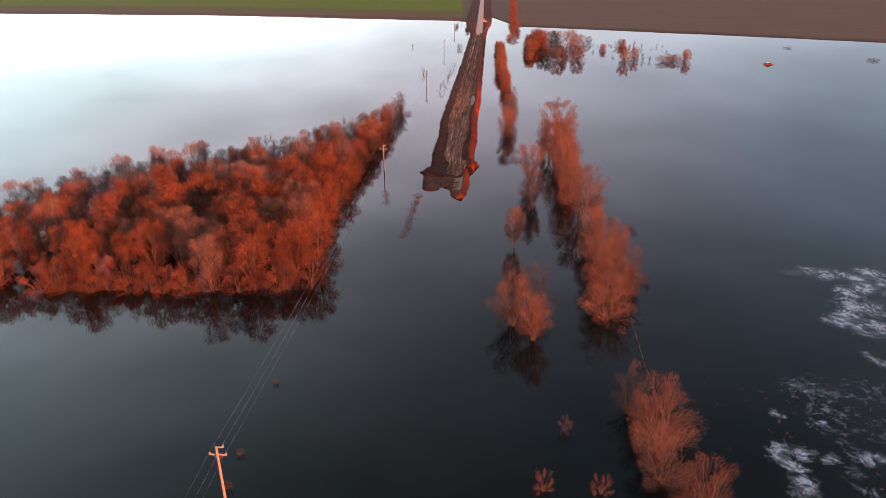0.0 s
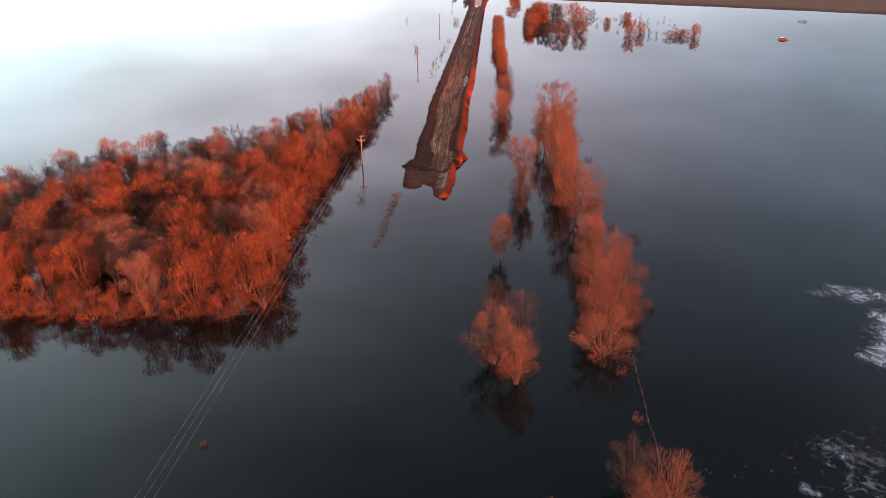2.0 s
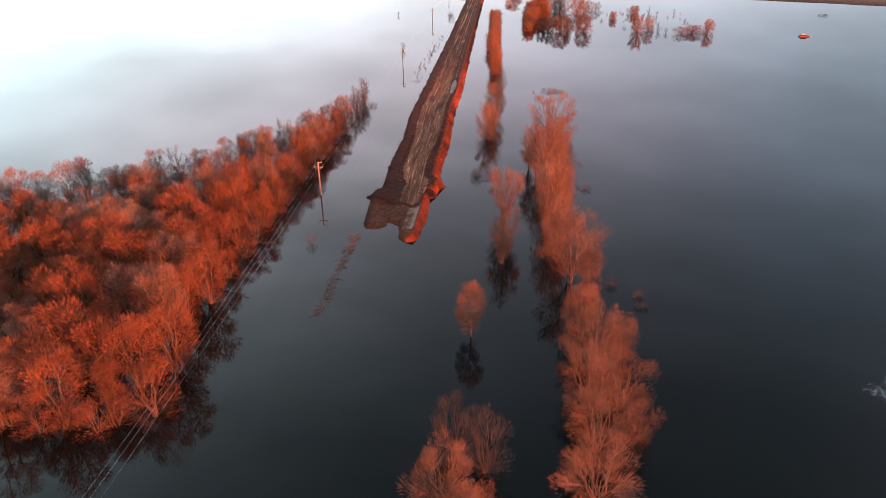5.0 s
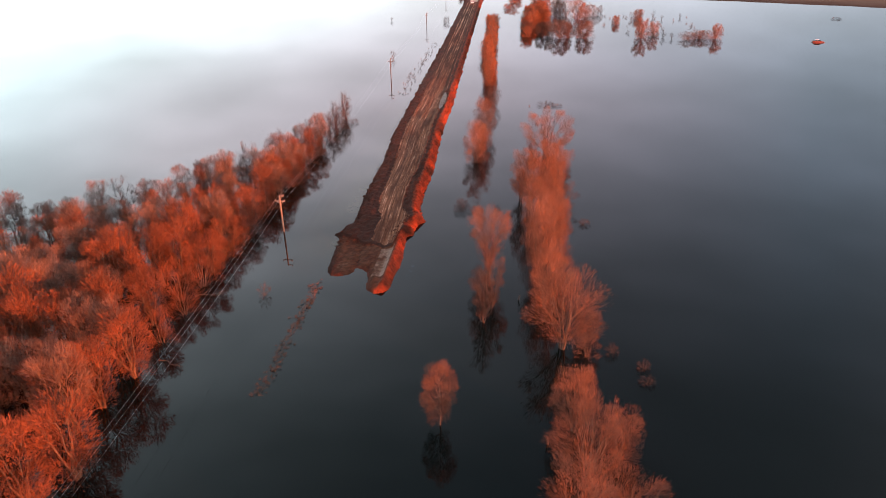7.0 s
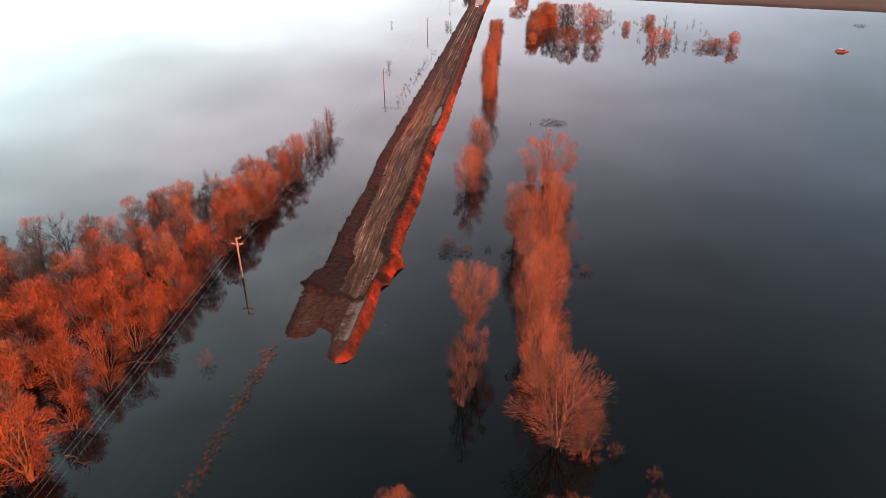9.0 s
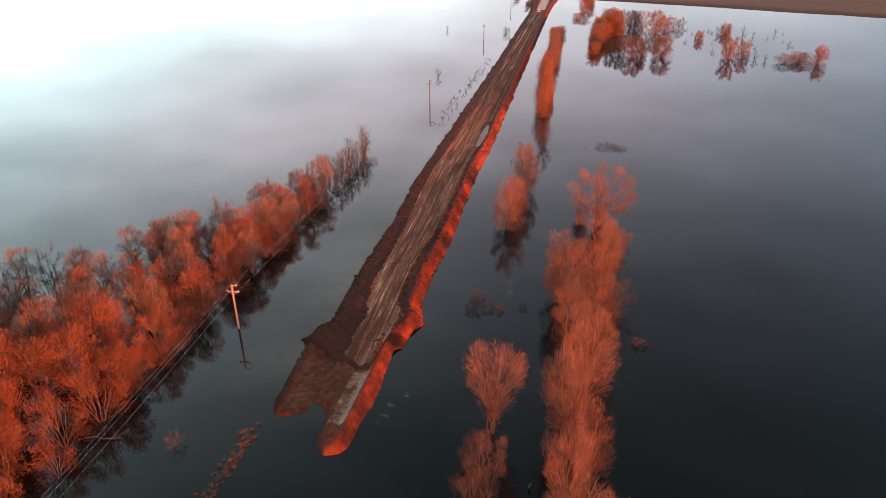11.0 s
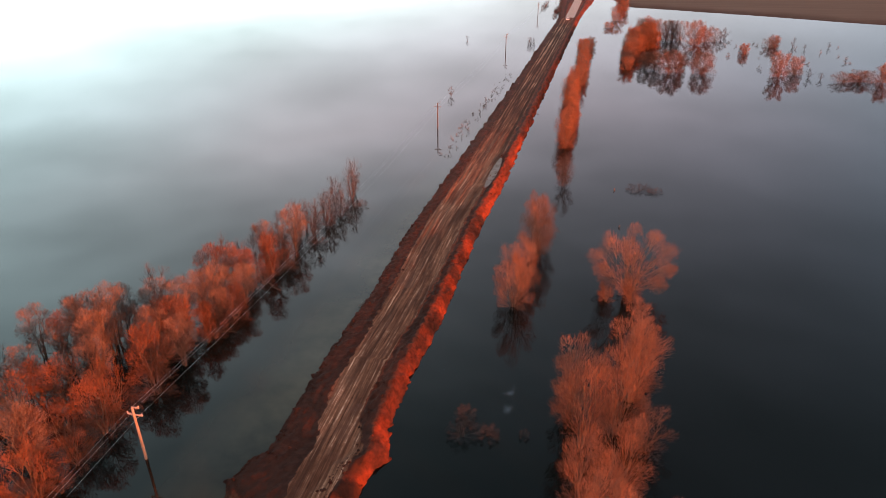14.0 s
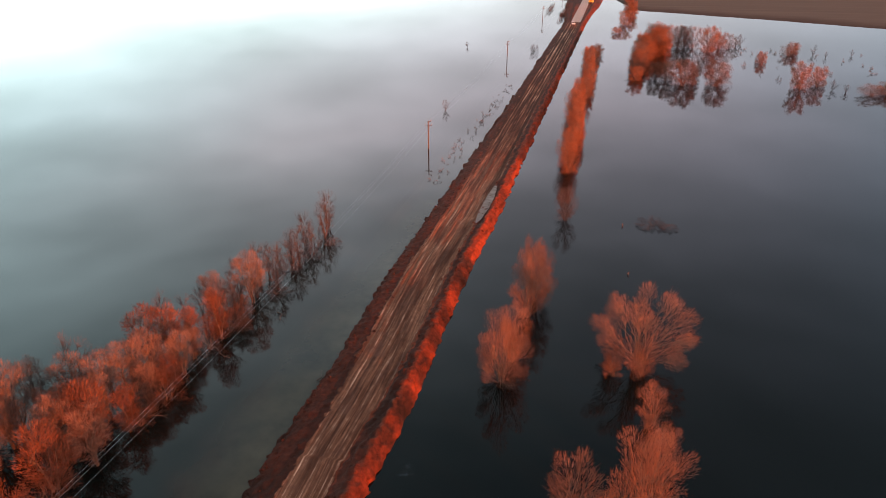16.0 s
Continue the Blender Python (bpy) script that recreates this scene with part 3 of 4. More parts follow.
KINDS = {
    # seed, style, stems, puffs, twigs in a puff, crown base, height, width, blade, skirt, puff, twig colour
    "bushy_a": (1, "fountain", 11, 26, 380, 0.08, 10, 6.8, 0.030, 0.75, 0.125, 0),
    "bushy_b": (2, "fountain", 9, 24, 380, 0.10, 10, 6.4, 0.030, 0.70, 0.125, 0),
    "bushy_c": (3, "fountain", 13, 28, 380, 0.06, 10, 7.6, 0.030, 0.80, 0.125, 0),
    "bushy_d": (4, "fountain", 8, 22, 360, 0.12, 10, 5.8, 0.030, 0.68, 0.120, 0),
    "fan_a": (14, "fountain", 7, 24, 380, 0.26, 10, 6.3, 0.030, 0.50, 0.120, 0),
    "fan_b": (15, "fountain", 6, 24, 380, 0.20, 10, 6.6, 0.030, 0.60, 0.125, 0),
    "vase": (16, "vase", 5, 26, 280, 0.16, 10, 5.6, 0.026, 0.18, 0.085, 0),
    "sprawl": (26, "fountain", 8, 28, 380, 0.26, 10, 11.0, 0.030, 0.70, 0.115, 0),
    "slim_a": (5, "fountain", 4, 16, 280, 0.12, 10, 3.8, 0.028, 0.60, 0.080, 0),
    "slim_b": (6, "fountain", 4, 18, 260, 0.18, 10, 4.2, 0.028, 0.50, 0.085, 0),
    "wood_a": (21, "crown", 4, 17, 225, 0.14, 10, 6.6, 0.076, 0.62, 0.145, 2),
    "wood_b": (22, "crown", 3, 14, 225, 0.18, 10, 5.8, 0.076, 0.60, 0.145, 2),
    "wood_c": (23, "crown", 5, 19, 225, 0.12, 10, 7.2, 0.076, 0.66, 0.145, 2),
    "wood_d": (24, "crown", 2, 12, 225, 0.20, 10, 5.0, 0.076, 0.60, 0.140, 2),
    "wood_low": (27, "fountain", 7, 15, 260, 0.03, 10, 8.0, 0.062, 0.85, 0.150, 2),
    "wood_dull": (25, "crown", 4, 16, 260, 0.22, 10, 6.4, 0.048, 0.60, 0.120, 3),
    "dome_a": (31, "fountain", 9, 26, 165, 0.0, 10, 9.5, 0.175, 0.95, 0.165, 4),
    "dome_b": (32, "fountain", 8, 24, 165, 0.0, 10, 8.2, 0.175, 0.95, 0.160, 4),
    "dome_dull": (33, "fountain", 9, 24, 140, 0.0, 10, 8.6, 0.105, 0.95, 0.160, 3),
    "bare_a": (7, "bare", 4, 17, 40, 0.22, 10, 5.0, 0.024, 0.40, 0.115, 1),
    "bare_b": (8, "bare", 5, 20, 40, 0.18, 10, 6.6, 0.030, 0.45, 0.115, 1),
    "bare_far": (19, "fountain", 10, 28, 230, 0.0, 10, 8.2, 0.120, 0.90, 0.155, 0),
    "dull_a": (17, "fountain", 9, 22, 260, 0.08, 10, 6.2, 0.028, 0.65, 0.125, 1),
    "lone": (9, "crown", 1, 24, 380, 0.20, 10, 6.0, 0.032, 0.65, 0.125, 0),
    "shrub_a": (10, "fountain", 9, 20, 70, 0.0, 3, 4.2, 0.016, 0.8, 0.14, 0),
    "shrub_b": (11, "fountain", 12, 36, 90, 0.0, 3, 4.6, 0.015, 0.95, 0.15, 1),
    "tuft": (12, "bare", 5, 4, 26, 0.0, 1, 1.2, 0.03, 0.8, 0.20, 4),
    "tuft_grey": (13, "bare", 5, 4, 26, 0.0, 1, 1.1, 0.035, 0.7, 0.22, 3),
}


def place_tree(kind, x, y, height, width=0.0, yaw=0.0, name="tree", label="", group="", lean=(0, 0)):
    *shape, grey = KINDS[kind]
    th, tw = shape[6:8]
    w = width or tw * height / th
    under = 0.5 if height > 4 else 0.15
    m = pose(x, y, -under, lean[0], lean[1], yaw) @ Matrix.Diagonal((w / tw, w / tw, (height + under) / th, 1))
    key = (kind, name)
    if key not in TEMPLATES:
        wv, wf, tv, tf, tones = tree_geometry(*shape)
        root = new(name)
        mesh_ob("trunk" if name == "tree" else "woody_base", wv, wf, DARK_BARK if grey == 1 or kind == "vase" else BARK, root, smooth_shade=True)
        crown = mesh_ob("crown", tv, tf, (TWIG, TWIG_GREY, TWIG_WOOD, TWIG_DULL, TWIG_BRIGHT)[grey], root)
        crown.data.attributes.new("tone", "FLOAT", "POINT").data.foreach_set("value", tones)
        TEMPLATES[key] = ob = root
    else:
        ob = copy_thing(TEMPLATES[key], Matrix.Identity(4))
    ob.matrix_basis = m
    if not label:
        label = "leafless tree with dense rust-red twigs standing in floodwater" if name == "tree" else "low leafless rust-brown shrub poking out of the floodwater"
    return tagged(ob, label, name.replace("_", " "), group)


# the drowned wood beside the power line
WOOD = ((-104, 103.5), (-23.5, 103.5), (-25, 130), (-24.5, 150), (-22.5, 180), (-20, 200), (-18.5, 225), (-14.5, 256), (-17, 257), (-22, 232), (-28, 208), (-46, 187), (-60, 178), (-74, 166), (-86, 150), (-96, 132))


def inside(poly, x, y):
    hit = False
    for i in range(len(poly)):
        (x1, y1), (x2, y2) = poly[i], poly[i - 1]
        if (y1 > y) != (y2 > y) and x < (x2 - x1) * (y - y1) / (y2 - y1) + x1:
            hit = not hit
    return hit


def plant_wood():
    rnd = random.Random(21)
    spots = []
    tries = 0
    while len(spots) < 310 and tries < 40000:
        tries += 1
        x, y = rnd.uniform(-104, -13), rnd.uniform(103, 257)
        gap = (2.5 if y > 228 else 2.6) if y > 192 else (3.8 if y > 130 else 4.0)
        if not inside(WOOD, x, y) or any((x - a) ** 2 + (y - b) ** 2 < gap * gap for a, b in spots):
            continue
        if (x + 76) ** 2 / 9 + (y - 112) ** 2 / 160 < 1 or (x + 74) ** 2 + (y - 136) ** 2 < 30:
            continue
        spots.append((x, y))
    hidden = []
    for x, y in spots:
        back = y - table(((-104, 125), (-86, 150), (-60, 176), (-46, 185), (-28, 205), (-14, 256)), x)
        patch = noise.noise((x * 0.055, y * 0.055, 4.0)) - 0.5 * smooth(-34, -24, x)
        kind = rnd.choice(("wood_a", "wood_a", "wood_b", "wood_c", "wood_c", "wood_d"))
        h = rnd.uniform(7.0, 12.0) * (1 - 0.12 * smooth(150, 180, y))
        if rnd.random() < 0.06 + 1.6 * max(0.0, patch) + 0.5 * smooth(155, 180, y):
            kind = "wood_dull"
        # back edge: shade behind the front trees is put into duller tree colours
        if back > -16:
            kind, h = rnd.choice(("wood_dull", "wood_dull", "bare_b", "wood_b")), 0.92 * h
        if (y < 107 or x > -28) and y < 190 and rnd.random() < (0.85 if y < 107 else 0.5):
            kind, h = "wood_low", rnd.uniform(4.5, 8.0)
        if y > 205:
            h = rnd.uniform(4.5, 9.5) - 0.02 * (y - 205)
            kind = rnd.choice(("wood_a", "wood_d", "wood_dull", "bare_b"))
            # far tail: the rows' shade is put into dull and grey tree colours
            if y > 218:
                kind = rnd.choice(("wood_dull", "bare_a", "bare_b"))
            if y > 228:
                kind = rnd.choice(("bare_a", "bare_b"))
        if y > 114 and back < -9 and x < table(((103, -33), (150, -33), (200, -29)), y) and "bare" not in kind:
            hidden.append((kind, pose(x, y, -0.5, 0, 0, rnd.uniform(0, 360)) @ Matrix.Scale((h + 0.5) / 10, 4), rnd.uniform(-0.27, 0.27)))
            continue
        label = "bare grey-brown tree with thin open branches in floodwater" if "bare" in kind else "dull grey-brown leafless tree at the wood's edge in floodwater" if "dull" in kind else ""
        place_tree(kind, x, y, h, yaw=rnd.uniform(0, 360), group="drowned wood", label=label)
    for x, y, h, w in ((-17.6, 233.0, 6.5, 4.4), (-16.4, 238.5, 6.0, 4.2), (-19.2, 229.0, 7.0, 4.6), (-15.6, 245.0, 5.0, 3.6), (-75.0, 137.5, 11.0, 10.0), (-71.5, 134.0, 8.0, 7.0), (-76.0, 118.0, 9.0, 6.0)):
        place_tree("bare_b", x, y, h, w, 40 * h, group="drowned wood", label="bare grey-brown tree with thin open branches in floodwater")
    for i in range(24):
        x = -101 + 3.2 * i + rnd.uniform(-1.0, 1.0)
        if not -80 < x < -72:
            place_tree("wood_low", x, 103.2 + rnd.uniform(-0.8, 1.2), rnd.uniform(3.0, 5.4), rnd.uniform(3.8, 5.4), rnd.uniform(0, 360), "shrub", "low rust-red scrub along the wood's front in floodwater", "wood scrub")
    for i in range(30):
        y = rnd.uniform(160, 226)
        x = table(((150, -24.5), (180, -22.5), (200, -20), (226, -18.3)), y) - rnd.uniform(-0.8, 3.5)
        place_tree(rnd.choice(("wood_low", "wood_low", "shrub_b", "bare_a")), x, y, rnd.uniform(2.2, 4.6), rnd.uniform(3.0, 5.2), rnd.uniform(0, 360), "shrub", "low rust-brown scrub under the wood's edge in floodwater", "wood scrub")
    join_trees(hidden)


def join_trees(rows):
    """The inner trees of the wood, which nobody can tell apart, as one mesh."""
    pts, idx, mats, tones, total = [], [], [], [], 0
    for kind, m, tone in rows:
        for child in TEMPLATES[(kind, "tree")].children:
            me = child.data
            co = np.empty(len(me.vertices) * 3)
            me.vertices.foreach_get("co", co)
            co = co.reshape(-1, 3) @ np.array(m.to_3x3()).T + np.array(m.translation)
            pts.append(co)
            own = np.zeros(len(co))
            if "tone" in me.attributes:
                me.attributes["tone"].data.foreach_get("value", own)
            tones.append(own + tone)
            for p in me.polygons:
                idx.append([total + i for i in p.vertices])
            mats += [(BARK, TWIG_WOOD, TWIG_DULL).index(me.materials[0])] * len(me.polygons)
            total += len(co)
    me = bpy.data.meshes.new("inner_trees")
    me.from_pydata(np.concatenate(pts).tolist(), [], idx)
    me.materials.append(BARK)
    me.materials.append(TWIG_WOOD)
    me.materials.append(TWIG_DULL)
    me.polygons.foreach_set("material_index", mats)
    me.attributes.new("tone", "FLOAT", "POINT").data.foreach_set("value", np.concatenate(tones))
    tagged(new("inner_trees", me), "crowded leafless rust-red trees inside the drowned wood", "trees", kind="stuff")


plant_wood()

# the broken row along the old fence
rnd = random.Random(5)
FENCE_ROW = (
    ("bushy_b", 24.8, 57.0, 7.4, 6.8), ("bushy_a", 27.6, 52.0, 7.0, 5.4), ("bushy_c", 26.4, 63.5, 8.2, 7.8), ("dull_a", 24.4, 69.0, 6.5, 4.6),
    ("bushy_c", 27.0, 93.6, 7.0, 8.2), ("bushy_a", 28.2, 100.4, 8.4, 7.2), ("bushy_b", 32.4, 101.4, 6.2, 5.2), ("bushy_b", 28.6, 107.4, 9.2, 7.2), ("bushy_c", 32.6, 108.0, 7.8, 7.0),
    ("bushy_a", 30.6, 115.2, 9.4, 7.6), ("bushy_d", 34.4, 117.4, 7.0, 5.0), ("fan_a", 30.2, 121.8, 9.0, 5.4),
)
FENCE_ROW_MIDDLE = (
    ("fan_a", 31.2, 138.2, 12.5, 11.0), ("bushy_d", 34.8, 139.5, 5.0, 4.0), ("bushy_a", 30.0, 148.5, 11.0, 5.4), ("bushy_d", 32.6, 153.5, 9.0, 4.4), ("fan_a", 30.0, 157.5, 13.0, 5.6),
    ("bushy_b", 32.0, 163.0, 12.0, 6.0), ("bushy_a", 33.4, 169.5, 11.5, 6.4), ("fan_b", 31.3, 175.5, 11.0, 6.0), ("bushy_b", 35.0, 179.5, 9.5, 6.0),
)
FENCE_ROW_FAR = (
    ("fan_a", 31.4, 186.0, 12.0, 6.6), ("dull_a", 38.4, 186.5, 6.0, 5.5), ("bushy_a", 35.4, 189.0, 10.5, 6.4), ("slim_b", 30.2, 191.5, 11.0, 5.0), ("bushy_b", 37.4, 195.0, 11.5, 7.0), ("bushy_d", 39.2, 201.0, 7.5, 4.4), ("slim_a", 39.4, 209.5, 6.5, 3.4),
    ("bushy_d", 35.4, 219.4, 3.6, 2.8), ("bushy_d", 39.3, 219.4, 5.5, 3.6), ("sprawl", 39.2, 221.5, 10.8, 13.0),
)
for kind, x, y, h, w in FENCE_ROW + FENCE_ROW_MIDDLE + FENCE_ROW_FAR:
    place_tree(kind, x, y, h, w, rnd.uniform(0, 360), group="fence row trees")
# the row between the fence and the road
for kind, x, y, h, w in (
    ("fan_a", 14.1, 87.0, 7.8, 5.8), ("fan_b", 11.2, 91.4, 8.6, 6.2), ("dull_a", 15.6, 97.0, 8.0, 5.0), ("dull_a", 12.3, 99.0, 8.5, 4.8), ("lone", 14.6, 122.7, 8.6, 4.8), ("slim_b", 20.5, 144.5, 8.6, 3.4), ("slim_b", 21.9, 148.5, 9.0, 3.6), ("dull_a", 20.3, 153.5, 4.6, 3.4),
    ("vase", 21.9, 158.8, 12.0, 7.0), ("bushy_c", 21.3, 215.0, 9.6, 6.0), ("bushy_d", 22.4, 219.5, 8.4, 4.4), ("bushy_b", 23.8, 231.0, 11.0, 5.8), ("bushy_a", 24.4, 235.5, 10.5, 5.2), ("dull_a", 28.4, 267.7, 7.0, 4.2)):
    place_tree(kind, x, y, h, w, rnd.uniform(0, 360), group="roadside trees")
for i in range(36):
    k = i / 35
    kind = rnd.choice(("dome_a", "dome_b", "bushy_c"))
    # this section's shade is put into the twig colour
    if 0.5 < k < 0.9:
        kind = rnd.choice(("dome_dull", "dome_dull", "dome_b"))
    clump = 0.5 + 0.5 * math.sin(17.0 * k + 1.2)
    w = rnd.uniform(2.8, 4.0) + 1.2 * clump if k < 0.9 else 5.4
    place_tree(kind, 27.6 + 9.6 * k + 0.8 * math.sin(13.0 * k) + rnd.uniform(-1.2, 1.2), 295 + 151 * k, rnd.uniform(4.4, 6.6) + 2.4 * clump, w, rnd.uniform(0, 360), group="roadside trees")
place_tree("dull_a", 28.6, 276.5, 3.4, 2.8, 40, group="roadside trees", label="low dull grey-brown leafless tree standing in floodwater")
# far groves in the water
for kind, x, y, h, w in (
    ("dome_b", 51.3, 398, 5.0, 5.5), ("bare_far", 58.5, 402, 6.0, 5.5), ("bare_far", 62.0, 400, 6.5, 5.5), ("bare_far", 67.3, 395, 8.0, 9.5), ("bare_far", 79.4, 396, 7.6, 8.8), ("bare_far", 71.5, 399, 6.5, 4.5),
    ("bare_far", 75.0, 471, 9.0, 6.5), ("bare_far", 78.0, 470, 9.0, 6.0), ("dome_dull", 81.5, 470, 9.0, 7.0), ("dome_b", 86.8, 461, 10.5, 8.0), ("dome_b", 93.0, 470, 7.0, 6.5), ("dome_dull", 98.0, 472, 6.0, 6.0), ("bare_a", 101.5, 476, 5.5, 4.5), ("bare_b", 104.7, 483, 5.0, 4.0),
    ("dome_a", 106.5, 394.5, 8.5, 7.5), ("dome_b", 113.5, 398.5, 6.5, 5.6), ("bare_b", 117.0, 393.5, 3.6, 3.6), ("bare_a", 120.2, 390.5, 2.8, 2.6), ("dome_b", 104.3, 440, 4.2, 4.4), ("dome_dull", 119.5, 458, 4.5, 6.5), ("dome_b", 122.5, 463, 4.6, 5.0), ("bare_b", 129.9, 460, 4.6, 2.6), ("bare_a", 133.4, 455, 2.6, 2.0), ("bare_b", 145.6, 461, 2.8, 2.2),
    ("dome_dull", 127.0, 387.5, 3.4, 7.0), ("dome_b", 133.2, 390, 3.8, 7.5), ("dome_a", 140.4, 389, 6.5, 7.5), ("dome_b", 49.4, 508, 3.0, 5.0), ("bare_b", -10.1, 345, 3.6, 2.8), ("bare_a", -20.4, 456, 2.6, 1.9)):
    place_tree(kind, x, y, h, w, rnd.uniform(0, 360), group="far grove trees")
for i in range(30):
    k = i / 29
    x, y = 53 + 10 * k + rnd.uniform(-1.5, 1.0 + 8.0 * smooth(0.3, 0.7, k)), 408 + 64 * k ** 0.8 + rnd.uniform(-3, 3)
    place_tree(rnd.choice(("dome_a", "dome_b", "dome_b", "bushy_c")), x, y, rnd.uniform(5.0, 6.5) + 4.0 * k, rnd.uniform(5.0, 6.5) + 2.0 * k, rnd.uniform(0, 360), group="far grove trees")
# hedge on the field's edge
for i in range(16):
    k = i / 15
    place_tree(rnd.choice(("dome_a", "dome_b", "bushy_c")), 57 + 40 * k + rnd.uniform(-2, 2), 538 + 420 * k, rnd.uniform(5, 8), rnd.uniform(6, 9), rnd.uniform(0, 360), group="field hedge", label="leafless rust-brown hedge tree on the field's edge")

# ---- power line ----
POLES = ((-32.0, -68.0), (-23.9, 54.1), (-16.5, 175.8), (-7.6, 307.0), (0.7, 430.0), (9.3, 553.0), (18.0, 676.0))
POLE_H = 7.4
LINE_TURN = math.atan2(POLES[2][0] - POLES[1][0], POLES[2][1] - POLES[1][1])


def build_pole(post_wood, arm_wood, label):
    root = new("utility_pole")
    v, f = [], []
    tube(v, f, [Vector((0, 0, z)) for z in (-1.4, 0, 3, 6, POLE_H - 0.05, POLE_H)], [0.17, 0.165, 0.15, 0.135, 0.125, 0.09], 10)
    mesh_ob("post", v, f, post_wood, root, smooth_shade=True)
    v, f = [], []
    box_faces(v, f, (0.30, 0.10, POLE_H - 0.08), (0.95, 0.10, 0.12))
    mesh_ob("top_arm", v, f, arm_wood, root)
    v, f = [], []
    box_faces(v, f, (0, 0.16, POLE_H - 1.15), (1.9, 0.11, 0.13))
    mesh_ob("crossarm", v, f, arm_wood, root)
    for s in (-1, 1):
        v, f = [], []
        tube(v, f, [Vector((s * 0.62, 0.15, POLE_H - 1.2)), Vector((0, 0.13, POLE_H - 1.75))], [0.025, 0.025], 4)
        mesh_ob("brace", v, f, arm_wood, root)
    for x, z in ((-0.88, POLE_H - 1.09), (0.88, POLE_H - 1.09), (0.70, POLE_H - 0.02)):
        v, f = [], []
        tube(v, f, [Vector((x, 0.14, z + h)) for h in (0, 0.10, 0.11, 0.17, 0.18, 0.26)], [0.025, 0.03, 0.085, 0.06, 0.085, 0.03], 8)
        mesh_ob("insulator", v, f, PORCELAIN, root)
    return tagged(root, label, "utility pole", "power line poles")


pale_pole = build_pole(POLE_WOOD, ARM_WOOD, "weathered pale wooden utility pole with crossarm standing in floodwater")
pale_pole.matrix_basis = pose(*POLES[0], 0, 0, 0, -math.degrees(LINE_TURN))
# the poles farther out get a darker wood colour
dark_pole = build_pole(DARK_WOOD, DARK_WOOD, "dark wooden utility pole with crossarm standing in floodwater")
dark_pole.matrix_basis = pose(*POLES[3], 0, 0, 0, -math.degrees(LINE_TURN))
for x, y in POLES[1:3]:
    copy_thing(pale_pole, pose(x, y, 0, 0, 0, -math.degrees(LINE_TURN)))
for x, y in POLES[4:]:
    copy_thing(dark_pole, pose(x, y, 0, 0, 0, -math.degrees(LINE_TURN)))


def build_wires():
    offs = ((-0.88, POLE_H - 0.85), (0.88, POLE_H - 0.85), (0.70, POLE_H + 0.22))
    for ox, oz in offs:
        v, f, pts = [], [], []
        for i in range(len(POLES) - 1):
            (x1, y1), (x2, y2) = POLES[i], POLES[i + 1]
            for k in range(24):
                u = k / 24
                pts.append(Vector((x1 + (x2 - x1) * u + ox, y1 + (y2 - y1) * u + 0.14, oz - 4 * 1.5 * u * (1 - u))))
        tube(v, f, pts, [0.0065] * len(pts), 4)
        tagged(mesh_ob("power_wire", v, f, WIRE), "thin grey overhead wire strung between the poles", "power wire", "power wires")


build_wires()

# ---- shrubs, dead wood and weeds in the water ----
rnd = random.Random(33)
for kind, x, y, h, w in (
    ("shrub_a", 34.3, 136.2, 4.0, 4.0), ("shrub_a", 35.6, 218.6, 2.6, 2.6), ("shrub_a", 128, 389, 3.2, 6), ("shrub_a", 132.5, 389, 3.4, 6), ("shrub_a", 120.9, 459, 3.6, 6), ("shrub_b", 104, 441, 3.6, 4),
    ("shrub_a", 15.3, 65.4, 2.2, 2.0), ("shrub_a", 11.2, 55.4, 2.8, 2.4), ("shrub_a", 17.6, 55.0, 2.6, 2.6), ("shrub_a", 28.4, 89.0, 1.3, 1.6), ("shrub_a", 28.1, 79.6, 1.2, 1.6),
    ("shrub_a", -14.0, 152.0, 2.0, 2.4), ("shrub_b", -24.3, 61.3, 0.9, 1.1), ("shrub_b", -24.1, 55.8, 0.9, 1.2), ("shrub_b", -23.4, 75.5, 0.7, 1.0)):
    place_tree(kind, x, y, h, w, rnd.uniform(0, 360), "shrub", group="drowned shrubs")
for x, y, h, w in ((17.6, 185.6, 1.3, 4.2), (21.0, 186.0, 1.0, 3.0), (25.0, 186.6, 0.7, 1.6), (41.3, 179.0, 1.0, 2.4), (45.3, 268.0, 1.0, 6.0), (48.0, 267.0, 0.7, 4.0), (17.6, 188.6, 1.2, 3.0), (10.9, 449.3, 3.2, 4.2), (-15.8, 243.0, 1.8, 5.0), (-17.2, 238.5, 1.6, 4.6), (-16.4, 230.5, 1.4, 4.0), (-13.6, 249.0, 1.2, 3.6),
                   (38.0, 137.0, 1.2, 2.2), (41.5, 133.6, 1.0, 2.0), (41.2, 130.5, 0.8, 2.4), (36.8, 106.0, 1.0, 2.4), (35.6, 110.0, 0.9, 2.0), (230.0, 451.0, 1.0, 6.0), (252.0, 393.0, 1.4, 8.0)):
    place_tree("shrub_b", x, y, h, w, rnd.uniform(0, 360), "shrub", "dead grey brush tangled low over the floodwater", "dead brush")
for i in range(90):
    k = rnd.random()
    place_tree("tuft", -8.5 + 2.4 * k + rnd.gauss(0, 0.4), 127.5 + 29 * k, rnd.uniform(0.15, 0.4), rnd.uniform(1.0, 2.0), rnd.uniform(0, 360), "weed_tuft", "small rust-red weed tuft showing above the floodwater", "weed line")
